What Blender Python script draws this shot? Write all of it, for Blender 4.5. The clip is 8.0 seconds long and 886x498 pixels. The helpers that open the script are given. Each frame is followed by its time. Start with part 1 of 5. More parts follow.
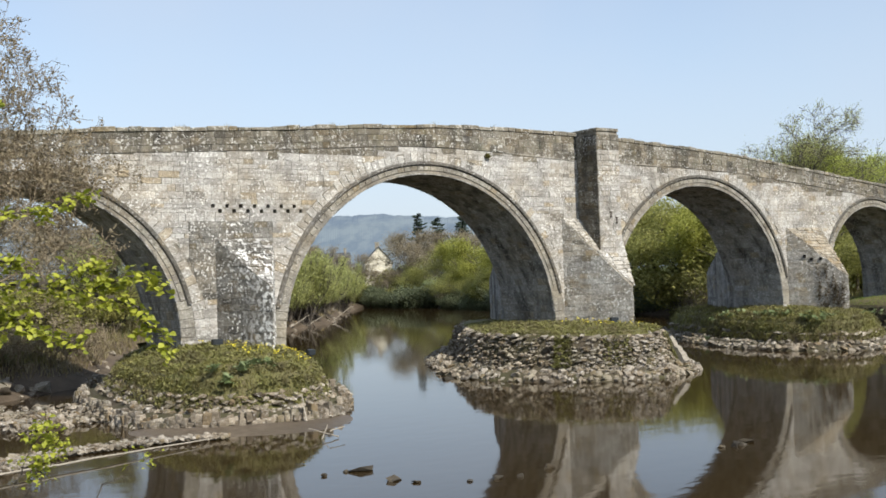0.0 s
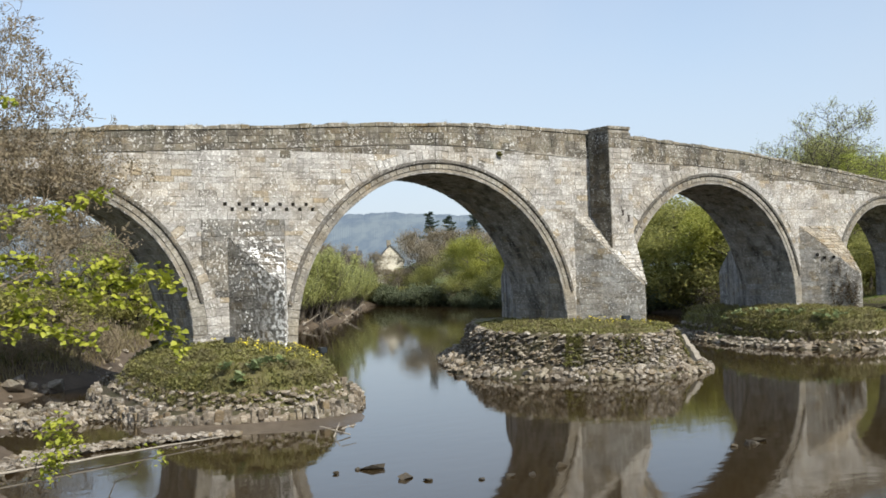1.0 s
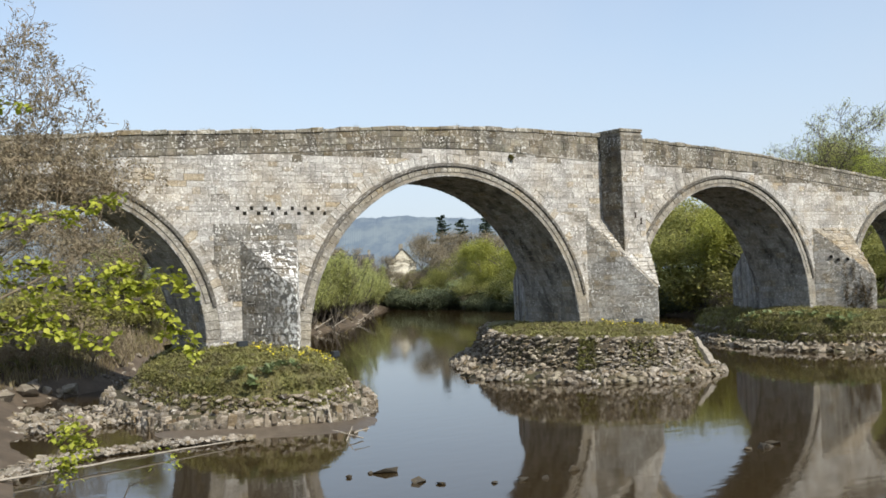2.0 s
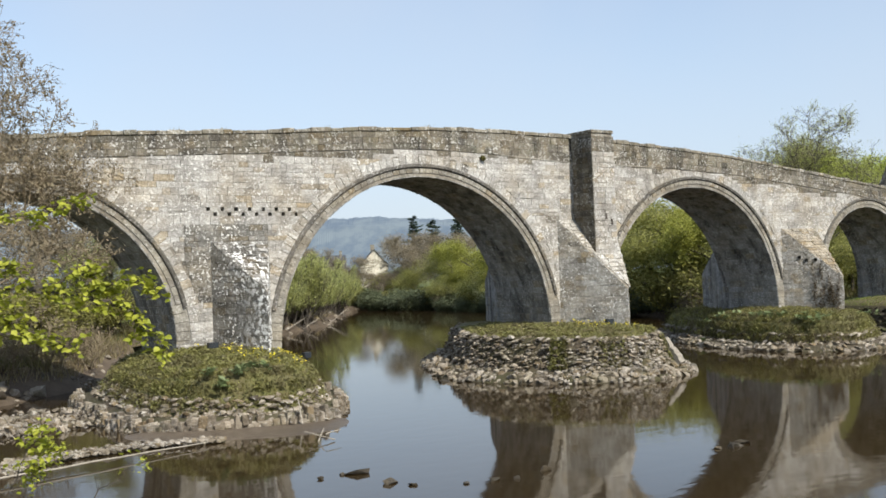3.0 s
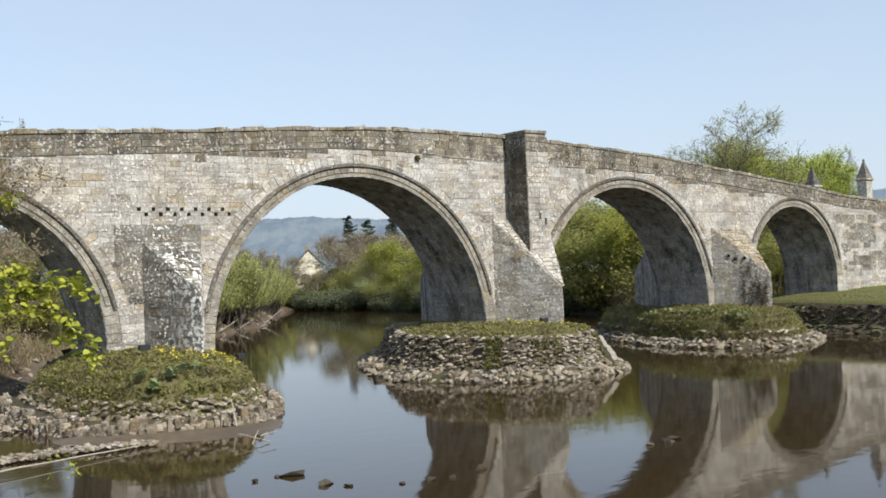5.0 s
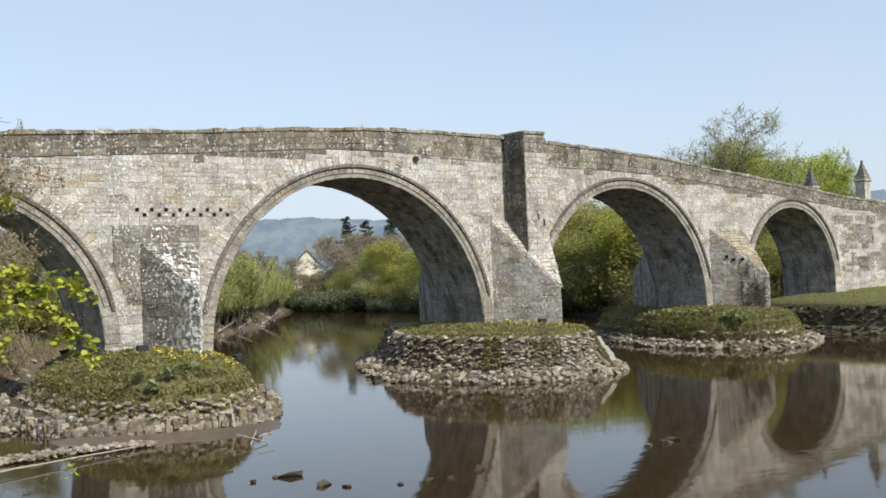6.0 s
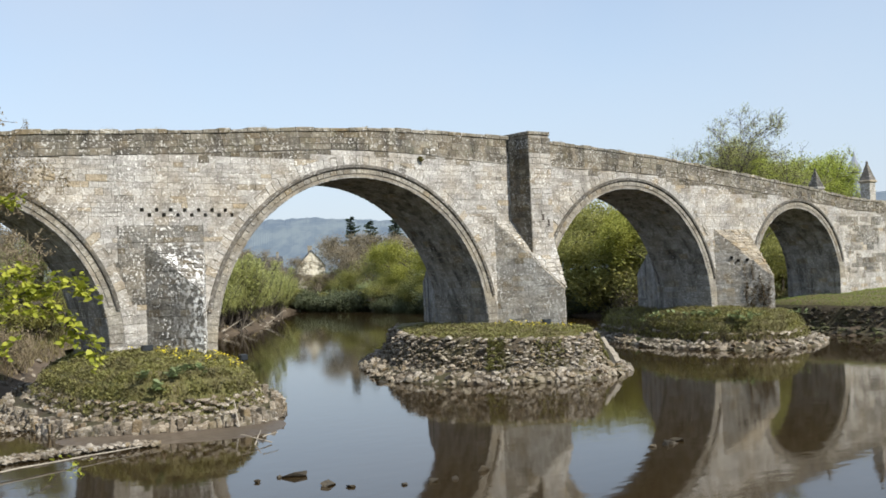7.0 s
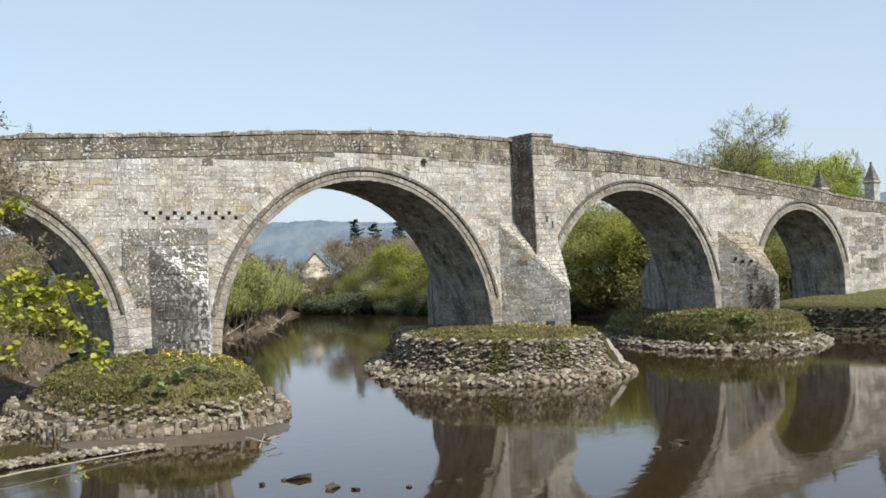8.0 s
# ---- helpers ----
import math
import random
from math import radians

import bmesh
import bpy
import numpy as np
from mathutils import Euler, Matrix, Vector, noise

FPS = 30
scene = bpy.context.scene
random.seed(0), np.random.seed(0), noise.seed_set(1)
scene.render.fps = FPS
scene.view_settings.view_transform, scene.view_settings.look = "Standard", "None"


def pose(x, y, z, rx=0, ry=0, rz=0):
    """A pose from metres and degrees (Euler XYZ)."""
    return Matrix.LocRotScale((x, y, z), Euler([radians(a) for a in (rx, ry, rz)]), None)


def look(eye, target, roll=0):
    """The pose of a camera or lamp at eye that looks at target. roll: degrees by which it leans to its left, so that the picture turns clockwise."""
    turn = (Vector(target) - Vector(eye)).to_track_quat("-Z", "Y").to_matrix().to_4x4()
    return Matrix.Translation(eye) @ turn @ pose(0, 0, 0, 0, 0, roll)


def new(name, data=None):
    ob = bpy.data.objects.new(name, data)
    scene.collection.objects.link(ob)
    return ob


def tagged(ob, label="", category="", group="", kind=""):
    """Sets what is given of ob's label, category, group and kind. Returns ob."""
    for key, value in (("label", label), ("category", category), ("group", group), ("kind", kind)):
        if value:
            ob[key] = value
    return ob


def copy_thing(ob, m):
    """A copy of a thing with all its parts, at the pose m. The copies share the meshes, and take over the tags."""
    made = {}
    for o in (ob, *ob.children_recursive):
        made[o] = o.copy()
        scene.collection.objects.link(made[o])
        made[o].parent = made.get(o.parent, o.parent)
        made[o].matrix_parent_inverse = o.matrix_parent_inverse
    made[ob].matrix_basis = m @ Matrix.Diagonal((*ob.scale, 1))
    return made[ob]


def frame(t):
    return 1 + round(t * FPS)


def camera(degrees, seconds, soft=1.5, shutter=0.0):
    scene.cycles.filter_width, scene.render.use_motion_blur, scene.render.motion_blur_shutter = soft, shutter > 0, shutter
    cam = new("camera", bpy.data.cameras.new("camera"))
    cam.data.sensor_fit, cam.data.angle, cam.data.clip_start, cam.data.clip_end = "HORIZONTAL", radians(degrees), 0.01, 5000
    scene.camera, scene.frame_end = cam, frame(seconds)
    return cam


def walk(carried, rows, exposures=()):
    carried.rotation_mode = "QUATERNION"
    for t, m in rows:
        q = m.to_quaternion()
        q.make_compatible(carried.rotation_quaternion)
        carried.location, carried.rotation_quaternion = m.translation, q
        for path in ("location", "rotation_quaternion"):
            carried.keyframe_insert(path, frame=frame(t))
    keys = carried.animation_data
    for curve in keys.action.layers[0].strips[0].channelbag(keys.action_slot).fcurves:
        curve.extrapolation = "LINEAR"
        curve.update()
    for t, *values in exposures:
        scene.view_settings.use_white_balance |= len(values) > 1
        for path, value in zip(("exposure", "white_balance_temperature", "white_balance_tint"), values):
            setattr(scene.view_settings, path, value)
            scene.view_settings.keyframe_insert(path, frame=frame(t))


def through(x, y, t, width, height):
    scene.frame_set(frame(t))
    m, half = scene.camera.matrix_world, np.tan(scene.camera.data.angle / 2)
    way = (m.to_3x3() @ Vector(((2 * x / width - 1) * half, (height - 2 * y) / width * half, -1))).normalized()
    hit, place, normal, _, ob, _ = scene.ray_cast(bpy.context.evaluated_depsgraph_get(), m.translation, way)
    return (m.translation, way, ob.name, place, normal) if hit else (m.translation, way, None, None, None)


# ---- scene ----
# The camera turns on the spot, carried by hand, at a river bank across from an old stone bridge.
# World: bridge face in the plane y = 0, x along the bridge, water at z = 0.
cam = camera(44.85, 8.0, soft=1.7)
EYE = (0.0, -47.6, 5.6)
TURNS = [
    (0.0, -34.35, 1.22, 1.96), (0.5, -34.178, 1.17, 1.991), (1.0, -33.723, 1.143, 1.926), (1.2, -33.455, 1.14, 1.945), (2.3, -33.085, 1.425, 2.15), (2.5, -33.313, 1.444, 2.166),
    (3.0, -34.594, 1.336, 2.195), (3.5, -36.175, 1.244, 2.332), (4.0, -37.482, 1.166, 2.534), (4.5, -37.856, 1.158, 2.47), (4.7, -37.945, 1.168, 2.465),
    (5.8, -38.17, 1.218, 2.44), (6.0, -38.144, 1.222, 2.437), (6.5, -38.055, 1.209, 2.415), (7.0, -37.912, 1.254, 2.346), (7.5, -37.784, 1.334, 2.418),
    (8.0, -37.711, 1.38, 2.541),
]
walk(cam, [(t, pose(*EYE, 0, 0, yaw) @ pose(0, 0, 0, pitch) @ pose(0, 0, 0, 0, roll) @ pose(0, 0, 0, 90)) for t, yaw, pitch, roll in TURNS])

# ---- light ----
SUN_DIR = Vector((0.085, -0.71, 0.70)).normalized()  # towards the sun
world = bpy.data.worlds.new("sky")
scene.world = world
world.use_nodes = True
wn = world.node_tree.nodes
sky = wn.new("ShaderNodeTexSky")
sky.sky_type = "NISHITA"
sky.sun_disc = False
sky.sun_elevation = math.asin(SUN_DIR.z)
sky.sun_rotation = math.atan2(SUN_DIR.x, SUN_DIR.y)
sky.air_density, sky.dust_density, sky.ozone_density = 1.0, 0.8, 1.5
wn["Background"].inputs[1].default_value = 0.10
# a thin veil of high spring haze with faint wisps of cloud
veil = wn.new("ShaderNodeMix")
veil.data_type = "RGBA"
veil.inputs[7].default_value = (3.6, 4.1, 4.8, 1)
where = wn.new("ShaderNodeTexCoord")
wisp = wn.new("ShaderNodeTexNoise")
wisp.inputs["Scale"].default_value, wisp.inputs["Detail"].default_value = 2.2, 6
amount = wn.new("ShaderNodeMapRange")
amount.inputs[1].default_value, amount.inputs[2].default_value, amount.inputs[3].default_value, amount.inputs[4].default_value = 0.4, 0.75, 0.44, 0.74
wl = world.node_tree.links
wl.new(where.outputs["Generated"], wisp.inputs["Vector"])
wl.new(wisp.outputs["Fac"], amount.inputs[0])
wl.new(amount.outputs[0], veil.inputs[0])
wl.new(sky.outputs[0], veil.inputs[6])
# bluish haze low over the horizon
height = wn.new("ShaderNodeSeparateXYZ")
low_sky = wn.new("ShaderNodeMapRange")
low_sky.inputs[1].default_value, low_sky.inputs[2].default_value, low_sky.inputs[3].default_value, low_sky.inputs[4].default_value = 0.0, 0.2, 0.75, 0.0
haze = wn.new("ShaderNodeMix")
haze.data_type = "RGBA"
haze.inputs[7].default_value = (3.35, 3.85, 4.75, 1)
wl.new(where.outputs["Generated"], height.inputs[0])
wl.new(height.outputs[2], low_sky.inputs[0])
wl.new(low_sky.outputs[0], haze.inputs[0])
wl.new(veil.outputs[2], haze.inputs[6])
wl.new(haze.outputs[2], wn["Background"].inputs[0])
sun = new("sun", bpy.data.lights.new("sun", "SUN"))
sun.data.energy, sun.data.angle, sun.data.color = 3.5, radians(0.6), (1.0, 0.95, 0.86)
sun.matrix_basis = look(SUN_DIR * 100, (0, 0, 0))
scene.view_settings.exposure = 0.85


# ---- materials ----
class Mat:
    """A small helper round a node material."""

    def __init__(self, name, rough=0.9, metal=0.0):
        self.m = bpy.data.materials.new(name)
        self.m.use_nodes = True
        self.t = self.m.node_tree
        self.b = self.t.nodes["Principled BSDF"]
        self.b.inputs["Roughness"].default_value = rough
        self.b.inputs["Metallic"].default_value = metal
        self.b.inputs["Specular IOR Level"].default_value = 0.25
        self.co = self.t.nodes.new("ShaderNodeNewGeometry")

    def put(self, sock, value):
        if isinstance(value, bpy.types.NodeSocket):
            self.t.links.new(value, sock)
        elif isinstance(value, (tuple, list)):
            sock.default_value = (*value, 1.0) if len(value) == 3 and sock.type == "RGBA" else value
        else:
            sock.default_value = value

    def pos(self, scale=(1, 1, 1)):
        n = self.t.nodes.new("ShaderNodeMapping")
        n.inputs["Scale"].default_value = scale
        self.t.links.new(self.co.outputs["Position"], n.inputs["Vector"])
        return n.outputs[0]

    def noise(self, scale, detail=4.0, stretch=(1, 1, 1), rough=0.55):
        n = self.t.nodes.new("ShaderNodeTexNoise")
        n.inputs["Scale"].default_value, n.inputs["Detail"].default_value, n.inputs["Roughness"].default_value = scale, detail, rough
        self.t.links.new(self.pos(stretch), n.inputs["Vector"])
        return n.outputs["Fac"]

    def ramp(self, fac, *stops):
        n = self.t.nodes.new("ShaderNodeValToRGB")
        e = n.color_ramp.elements
        while len(e) < len(stops):
            e.new(0.5)
        for k, (p, c) in zip(e, stops):
            k.position = p
            k.color = (*c, 1) if isinstance(c, tuple) else (c, c, c, 1)
        self.t.links.new(fac, n.inputs[0])
        return n.outputs[0]

    def mix(self, fac, a, b, blend="MIX"):
        n = self.t.nodes.new("ShaderNodeMix")
        n.data_type, n.blend_type = "RGBA", blend
        self.put(n.inputs[0], fac), self.put(n.inputs[6], a), self.put(n.inputs[7], b)
        return n.outputs[2]

    def math(self, op, a, b=0.0):
        n = self.t.nodes.new("ShaderNodeMath")
        n.operation = op
        self.put(n.inputs[0], a), self.put(n.inputs[1], b)
        return n.outputs[0]

    def chance(self):
        """A number of its own for each piece, whether an object or an island of a joined mesh."""
        n = self.t.nodes.new("ShaderNodeObjectInfo")
        return self.math("FRACT", self.math("ADD", n.outputs["Random"], self.co.outputs["Random Per Island"]))

    def bump(self, height, distance=0.02, strength=1.0):
        n = self.t.nodes.new("ShaderNodeBump")
        n.inputs["Distance"].default_value, n.inputs["Strength"].default_value = distance, strength
        self.t.links.new(height, n.inputs["Height"])
        self.t.links.new(n.outputs[0], self.b.inputs["Normal"])

    def color(self, c):
        self.put(self.b.inputs["Base Color"], c)
        return self.m


def stone_material(name, tones, white=0.0, streak=0.0, moss=0.0, brown=0.35, cover=0.57, grain=5.5, soak=0.5, along=None, pale=(0.72, 0.71, 0.66)):
    """Weathered masonry: every stone its own tone, blotches, pale lichen, dark streaks."""
    k = Mat(name)
    ochre = tuple(t * f for t, f in zip(tones[1], (0.97, 0.86, 0.67)))
    c = k.ramp(k.chance(), (0.0, tones[0]), (0.3, tones[1]), (0.62, tones[2]), (0.86, tones[3]), (0.96, ochre), (0.995, tuple(0.7 * t for t in tones[0])))
    c = k.mix(k.ramp(k.noise(0.35, 5, (1, 1, 1.6)), (0.42, 0.0), (0.66, 0.6)), c, k.mix(1.0, c, (0.93, 0.83, 0.67), "MULTIPLY"))
    c = k.mix(k.ramp(k.noise(0.8, 8, (1, 1, 1.5), 0.7), (0.38, 0.0), (0.64, 0.95)), c, k.mix(1.0, c, (0.56, 0.55, 0.53), "MULTIPLY"))
    c = k.mix(k.ramp(k.noise(5, 7, (1, 1, 1.7), 0.65), (0.36, 0.0), (0.7, 0.75)), c, k.mix(1.0, c, (0.5, 0.49, 0.47), "MULTIPLY"))
    c = k.mix(k.ramp(k.noise(26, 5), (0.42, 0.0), (0.62, 0.5)), c, k.mix(1.0, c, (0.42, 0.41, 0.39), "MULTIPLY"))
    c = k.mix(k.ramp(k.noise(0.16, 6), (0.4, 0.0), (0.62, 0.3)), c, k.mix(1.0, c, (0.72, 0.71, 0.69), "MULTIPLY"))
    c = k.mix(k.ramp(k.noise(1.3, 3), (0.55, 0.0), (0.75, brown)), c, (0.27, 0.2, 0.11))
    if streak:
        c = k.mix(k.ramp(k.noise(1.6, 5, (1, 1, 0.12)), (soak, 0.0), (soak + 0.2, streak)), c, (0.035, 0.033, 0.03))
    if white:
        fleck = k.math("MULTIPLY", k.ramp(k.noise(8, 3), (0.585, 0.0), (0.615, 1.0)), k.ramp(k.noise(0.6, 3), (0.42, 0.12), (0.58, 1.0)))
        c = k.mix(k.math("MULTIPLY", fleck, white), c, (0.78, 0.77, 0.73))
        spots = k.math("MULTIPLY", k.ramp(k.noise(grain, 6, rough=0.7), (cover, 0.0), (cover + 0.06, 1.0)), k.ramp(k.noise(0.45, 3), (0.36, 0.15), (0.6, 1.0)))
        if along:
            axis = k.t.nodes.new("ShaderNodeSeparateXYZ")
            k.t.links.new(k.co.outputs["Position"], axis.inputs[0])
            near = k.math("ADD", axis.outputs[0], k.math("MULTIPLY", k.noise(1.2, 4), 0.9))
            spots = k.math("MULTIPLY", spots, k.ramp(k.math("MULTIPLY", k.math("SUBTRACT", near, along[0]), 1 / (along[1] - along[0])), (0.0, 0.06), (1.0, 1.0)))
        c = k.mix(k.math("MULTIPLY", spots, white), c, pale)
    if moss:
        c = k.mix(k.ramp(k.noise(1.1, 5), (0.5, 0.0), (0.7, moss)), c, (0.09, 0.11, 0.03))
    k.bump(k.noise(9, 9, rough=0.65), 0.06, 1.0)
    return k.color(c)


PALE = [(0.48, 0.466, 0.441), (0.585, 0.571, 0.543), (0.69, 0.676, 0.645), (0.53, 0.517, 0.493)]
M_ASHLAR = stone_material("ashlar", PALE, white=0.75, streak=0.25)
M_JOINT = stone_material("mortar_joint", [(0.42, 0.395, 0.35)] * 4, streak=0.3)
M_PARAPET = stone_material("parapet_stone", [(0.16, 0.148, 0.125), (0.235, 0.215, 0.178), (0.33, 0.305, 0.255), (0.19, 0.177, 0.155)], white=0.6, streak=0.8, moss=0.12, soak=0.51)
M_RING = stone_material("arch_ring_stone", [(0.36, 0.34, 0.3), (0.42, 0.40, 0.35), (0.46, 0.44, 0.38), (0.33, 0.31, 0.28)], white=0.3, streak=0.1, brown=0.15)
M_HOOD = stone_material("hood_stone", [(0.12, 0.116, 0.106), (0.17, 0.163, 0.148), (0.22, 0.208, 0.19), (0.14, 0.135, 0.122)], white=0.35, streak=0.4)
M_SOFFIT = stone_material("soffit_stone", [(0.37, 0.366, 0.355), (0.45, 0.445, 0.432), (0.53, 0.524, 0.51), (0.4, 0.395, 0.384)], white=0.4, streak=0.85, brown=0.06, soak=0.47)
M_CUT = stone_material("cutwater_stone", [(0.46, 0.447, 0.415), (0.55, 0.536, 0.5), (0.63, 0.615, 0.575), (0.5, 0.487, 0.455)], white=0.8, streak=0.3)
M_TOP = stone_material("cutwater_slope_stone", [(0.15, 0.146, 0.135), (0.23, 0.223, 0.208), (0.32, 0.312, 0.29), (0.18, 0.176, 0.164)], white=1.0, streak=0.2, cover=0.52, grain=4, pale=(0.85, 0.85, 0.82))
M_PATCH = stone_material("stained_repair_stone", [(0.2, 0.195, 0.18), (0.28, 0.27, 0.245), (0.36, 0.345, 0.31), (0.24, 0.23, 0.21)], white=0.8, streak=0.5, cover=0.56, grain=7)
M_LICHEN = stone_material("lichened_cutwater_stone", [(0.2, 0.195, 0.18), (0.26, 0.25, 0.23), (0.31, 0.3, 0.27), (0.22, 0.215, 0.2)], white=1.0, streak=0.2, cover=0.49, grain=5, along=(20.5, 21.4), pale=(0.9, 0.9, 0.87))
M_HOLE_SHADE = Mat("hole_shade", 1.0).color((0.012, 0.011, 0.01))
M_TAN = stone_material("bare_slope_stone", [(0.3, 0.27, 0.22), (0.4, 0.36, 0.29), (0.5, 0.455, 0.37), (0.34, 0.31, 0.26)], white=0.4, streak=0.2)
M_COPING = stone_material("coping_stone", [(0.23, 0.217, 0.182), (0.32, 0.298, 0.247), (0.4, 0.373, 0.305), (0.27, 0.252, 0.216)], white=0.5, streak=0.45, moss=0.15)
M_RUBBLE = stone_material("rubble_stone", [(0.17, 0.145, 0.115), (0.33, 0.29, 0.235), (0.54, 0.49, 0.42), (0.23, 0.195, 0.15)], white=0.3, moss=0.2)


def plain(name, a, b, scale=6, rough=0.9, bump=0.02, tint=None):
    k = Mat(name, rough)
    c = k.mix(k.ramp(k.noise(scale, 6), (0.3, 0.0), (0.7, 1.0)), a, b)
    if tint:
        c = k.mix(k.ramp(k.noise(scale * 0.12, 4), (0.4, 0.0), (0.65, 0.8)), c, tint)
    k.bump(k.noise(scale * 2, 7), bump)
    return k.color(c)


M_EARTH = plain("earth", (0.05, 0.04, 0.028), (0.1, 0.08, 0.055), 3, tint=(0.05, 0.05, 0.02), bump=0.08)
M_MUD = plain("wet_mud", (0.085, 0.066, 0.046), (0.13, 0.104, 0.077), 2.5, rough=0.45, bump=0.05, tint=(0.07, 0.055, 0.04))
M_TURF = plain("turf", (0.07, 0.075, 0.022), (0.13, 0.125, 0.045), 5, tint=(0.11, 0.09, 0.05), bump=0.08)


def leaf_material(name, a, b, gloss=0.5, through=0.35, patch=None):
    k = Mat(name, gloss)
    c = k.mix(k.chance(), a, b)
    if patch:
        c = k.mix(k.ramp(k.noise(1.1, 5), (0.42, 0.0), (0.6, 0.85)), c, patch)
    k.put(k.b.inputs["Base Color"], c)
    tr = k.t.nodes.new("ShaderNodeBsdfTranslucent")
    k.t.links.new(c, tr.inputs[0])
    mx = k.t.nodes.new("ShaderNodeMixShader")
    mx.inputs[0].default_value = through
    k.t.links.new(k.b.outputs[0], mx.inputs[1])
    k.t.links.new(tr.outputs[0], mx.inputs[2])
    k.t.links.new(mx.outputs[0], k.t.nodes["Material Output"].inputs[0])
    return k.m


M_BARK = plain("bark", (0.06, 0.05, 0.04), (0.12, 0.105, 0.085), 12, bump=0.02)

water_k = Mat("river_water", 0.045)
water_k.b.inputs["IOR"].default_value = 1.333
water_k.b.inputs["Specular IOR Level"].default_value = 0.5
water_k.bump(water_k.mix(0.5, water_k.noise(0.9, 3, (1, 1.6, 1)), water_k.noise(0.16, 3)), 0.012, 0.65)
M_WATER = water_k.color(water_k.mix(water_k.noise(0.12, 3), (0.022, 0.0145, 0.0065), (0.034, 0.023, 0.0105)))


# ---- mesh helpers ----
def mesh_of(name, verts, faces):
    me = bpy.data.meshes.new(name)
    me.from_pydata([tuple(v) for v in verts], [], [tuple(f) for f in faces])
    me.update()
    return me


def from_bm(name, bm):
    me = bpy.data.meshes.new(name)
    bm.normal_update()
    bm.to_mesh(me)
    bm.free()
    return me


def part(name, data, material, parent, label=""):
    """One mesh object under a thing or a part (a bmesh or a mesh)."""
    me = from_bm(name, data) if isinstance(data, bmesh.types.BMesh) else data
    if material and not me.materials:
        me.materials.append(material)
    ob = new(name, me)
    ob.parent = parent
    if label:
        ob["label"] = label
    return ob


def thing(name, label, category, at=(0, 0, 0), group="", kind="", data=None, material=None):
    me = from_bm(name, data) if isinstance(data, bmesh.types.BMesh) else data
    if me and material and not me.materials:
        me.materials.append(material)
    ob = new(name, me)
    ob.matrix_basis = pose(*at)
    return tagged(ob, label, category, group, kind)


def box(bm, lo, hi, m=None):
    vs = [bm.verts.new((m @ Vector(p)) if m else p) for p in [(x, y, z) for x in (lo[0], hi[0]) for y in (lo[1], hi[1]) for z in (lo[2], hi[2])]]
    for f in ((0, 1, 3, 2), (4, 6, 7, 5), (0, 4, 5, 1), (2, 3, 7, 6), (0, 2, 6, 4), (1, 5, 7, 3)):
        bm.faces.new([vs[i] for i in f])
    return vs


def prism(bm, pts, vec):
    """A closed polygon pushed along vec."""
    v = Vector(vec)
    a = [bm.verts.new(p) for p in pts]
    b = [bm.verts.new(Vector(p) + v) for p in pts]
    bm.faces.new(a)
    bm.faces.new(b[::-1])
    for i in range(len(a)):
        j = (i + 1) % len(a)
        bm.faces.new((a[j], a[i], b[i], b[j]))


def interp(x, xs, ys):
    return float(np.interp(x, xs, ys))


def fbm(x, y, s, z=0.0):
    return noise.fractal(Vector((x * s, y * s, z)), 1.0, 2.0, 4)


# ---- ground and river ----
RIVER = np.array([(12, -58), (4, -40), (4, -28), (6.3, -14), (8, -7), (11, 7), (14, 10), (17, 12), (25, 28), (47, 51), (60, 64), (89, 109), (93, 110),
                  (95, 96), (94, 75), (87, 38), (82, 18), (78, 6), (71, 0), (69, -5), (69, -9), (76, -25), (90, -60), (80, -90), (30, -90)], float)


def river_distance(px, py):
    """Metres to the water's edge, negative in the water (arrays)."""
    best = np.full(px.shape, 1e9)
    inside = np.zeros(px.shape, bool)
    for (ax, ay), (bx, by) in zip(RIVER, np.roll(RIVER, -1, 0)):
        t = np.clip(((px - ax) * (bx - ax) + (py - ay) * (by - ay)) / ((bx - ax) ** 2 + (by - ay) ** 2), 0, 1)
        best = np.minimum(best, np.hypot(px - ax - t * (bx - ax), py - ay - t * (by - ay)))
        cross = ((ay > py) != (by > py)) & (px < (bx - ax) * (py - ay) / (by - ay + 1e-12) + ax)
        inside ^= cross
    return np.where(inside, -best, best)


def ground_height(px, py):
    d = river_distance(px, py)
    rough = np.array([fbm(x, y, 0.25) for x, y in zip(px.ravel(), py.ravel())]).reshape(px.shape)
    h = np.where(d < 0, np.maximum(-1.2, d * 0.35), np.minimum(2.1, d * 0.55) + np.clip(d - 4, 0, 40) * 0.03)
    near = np.exp(-((px + 1) ** 2 + (py + 49) ** 2) / 90)
    return h + rough * 0.35 * (d > -1) + near * 1.6


def spread(lo, hi, step, far, growth=1.45):
    mid = list(np.arange(lo, hi + 0.01, step))
    out, s = [], step
    while (out[-1] if out else 0) < far:
        s *= growth
        out.append((out[-1] if out else 0) + s)
    return [lo - o for o in out[::-1]] + mid + [hi + o for o in out]


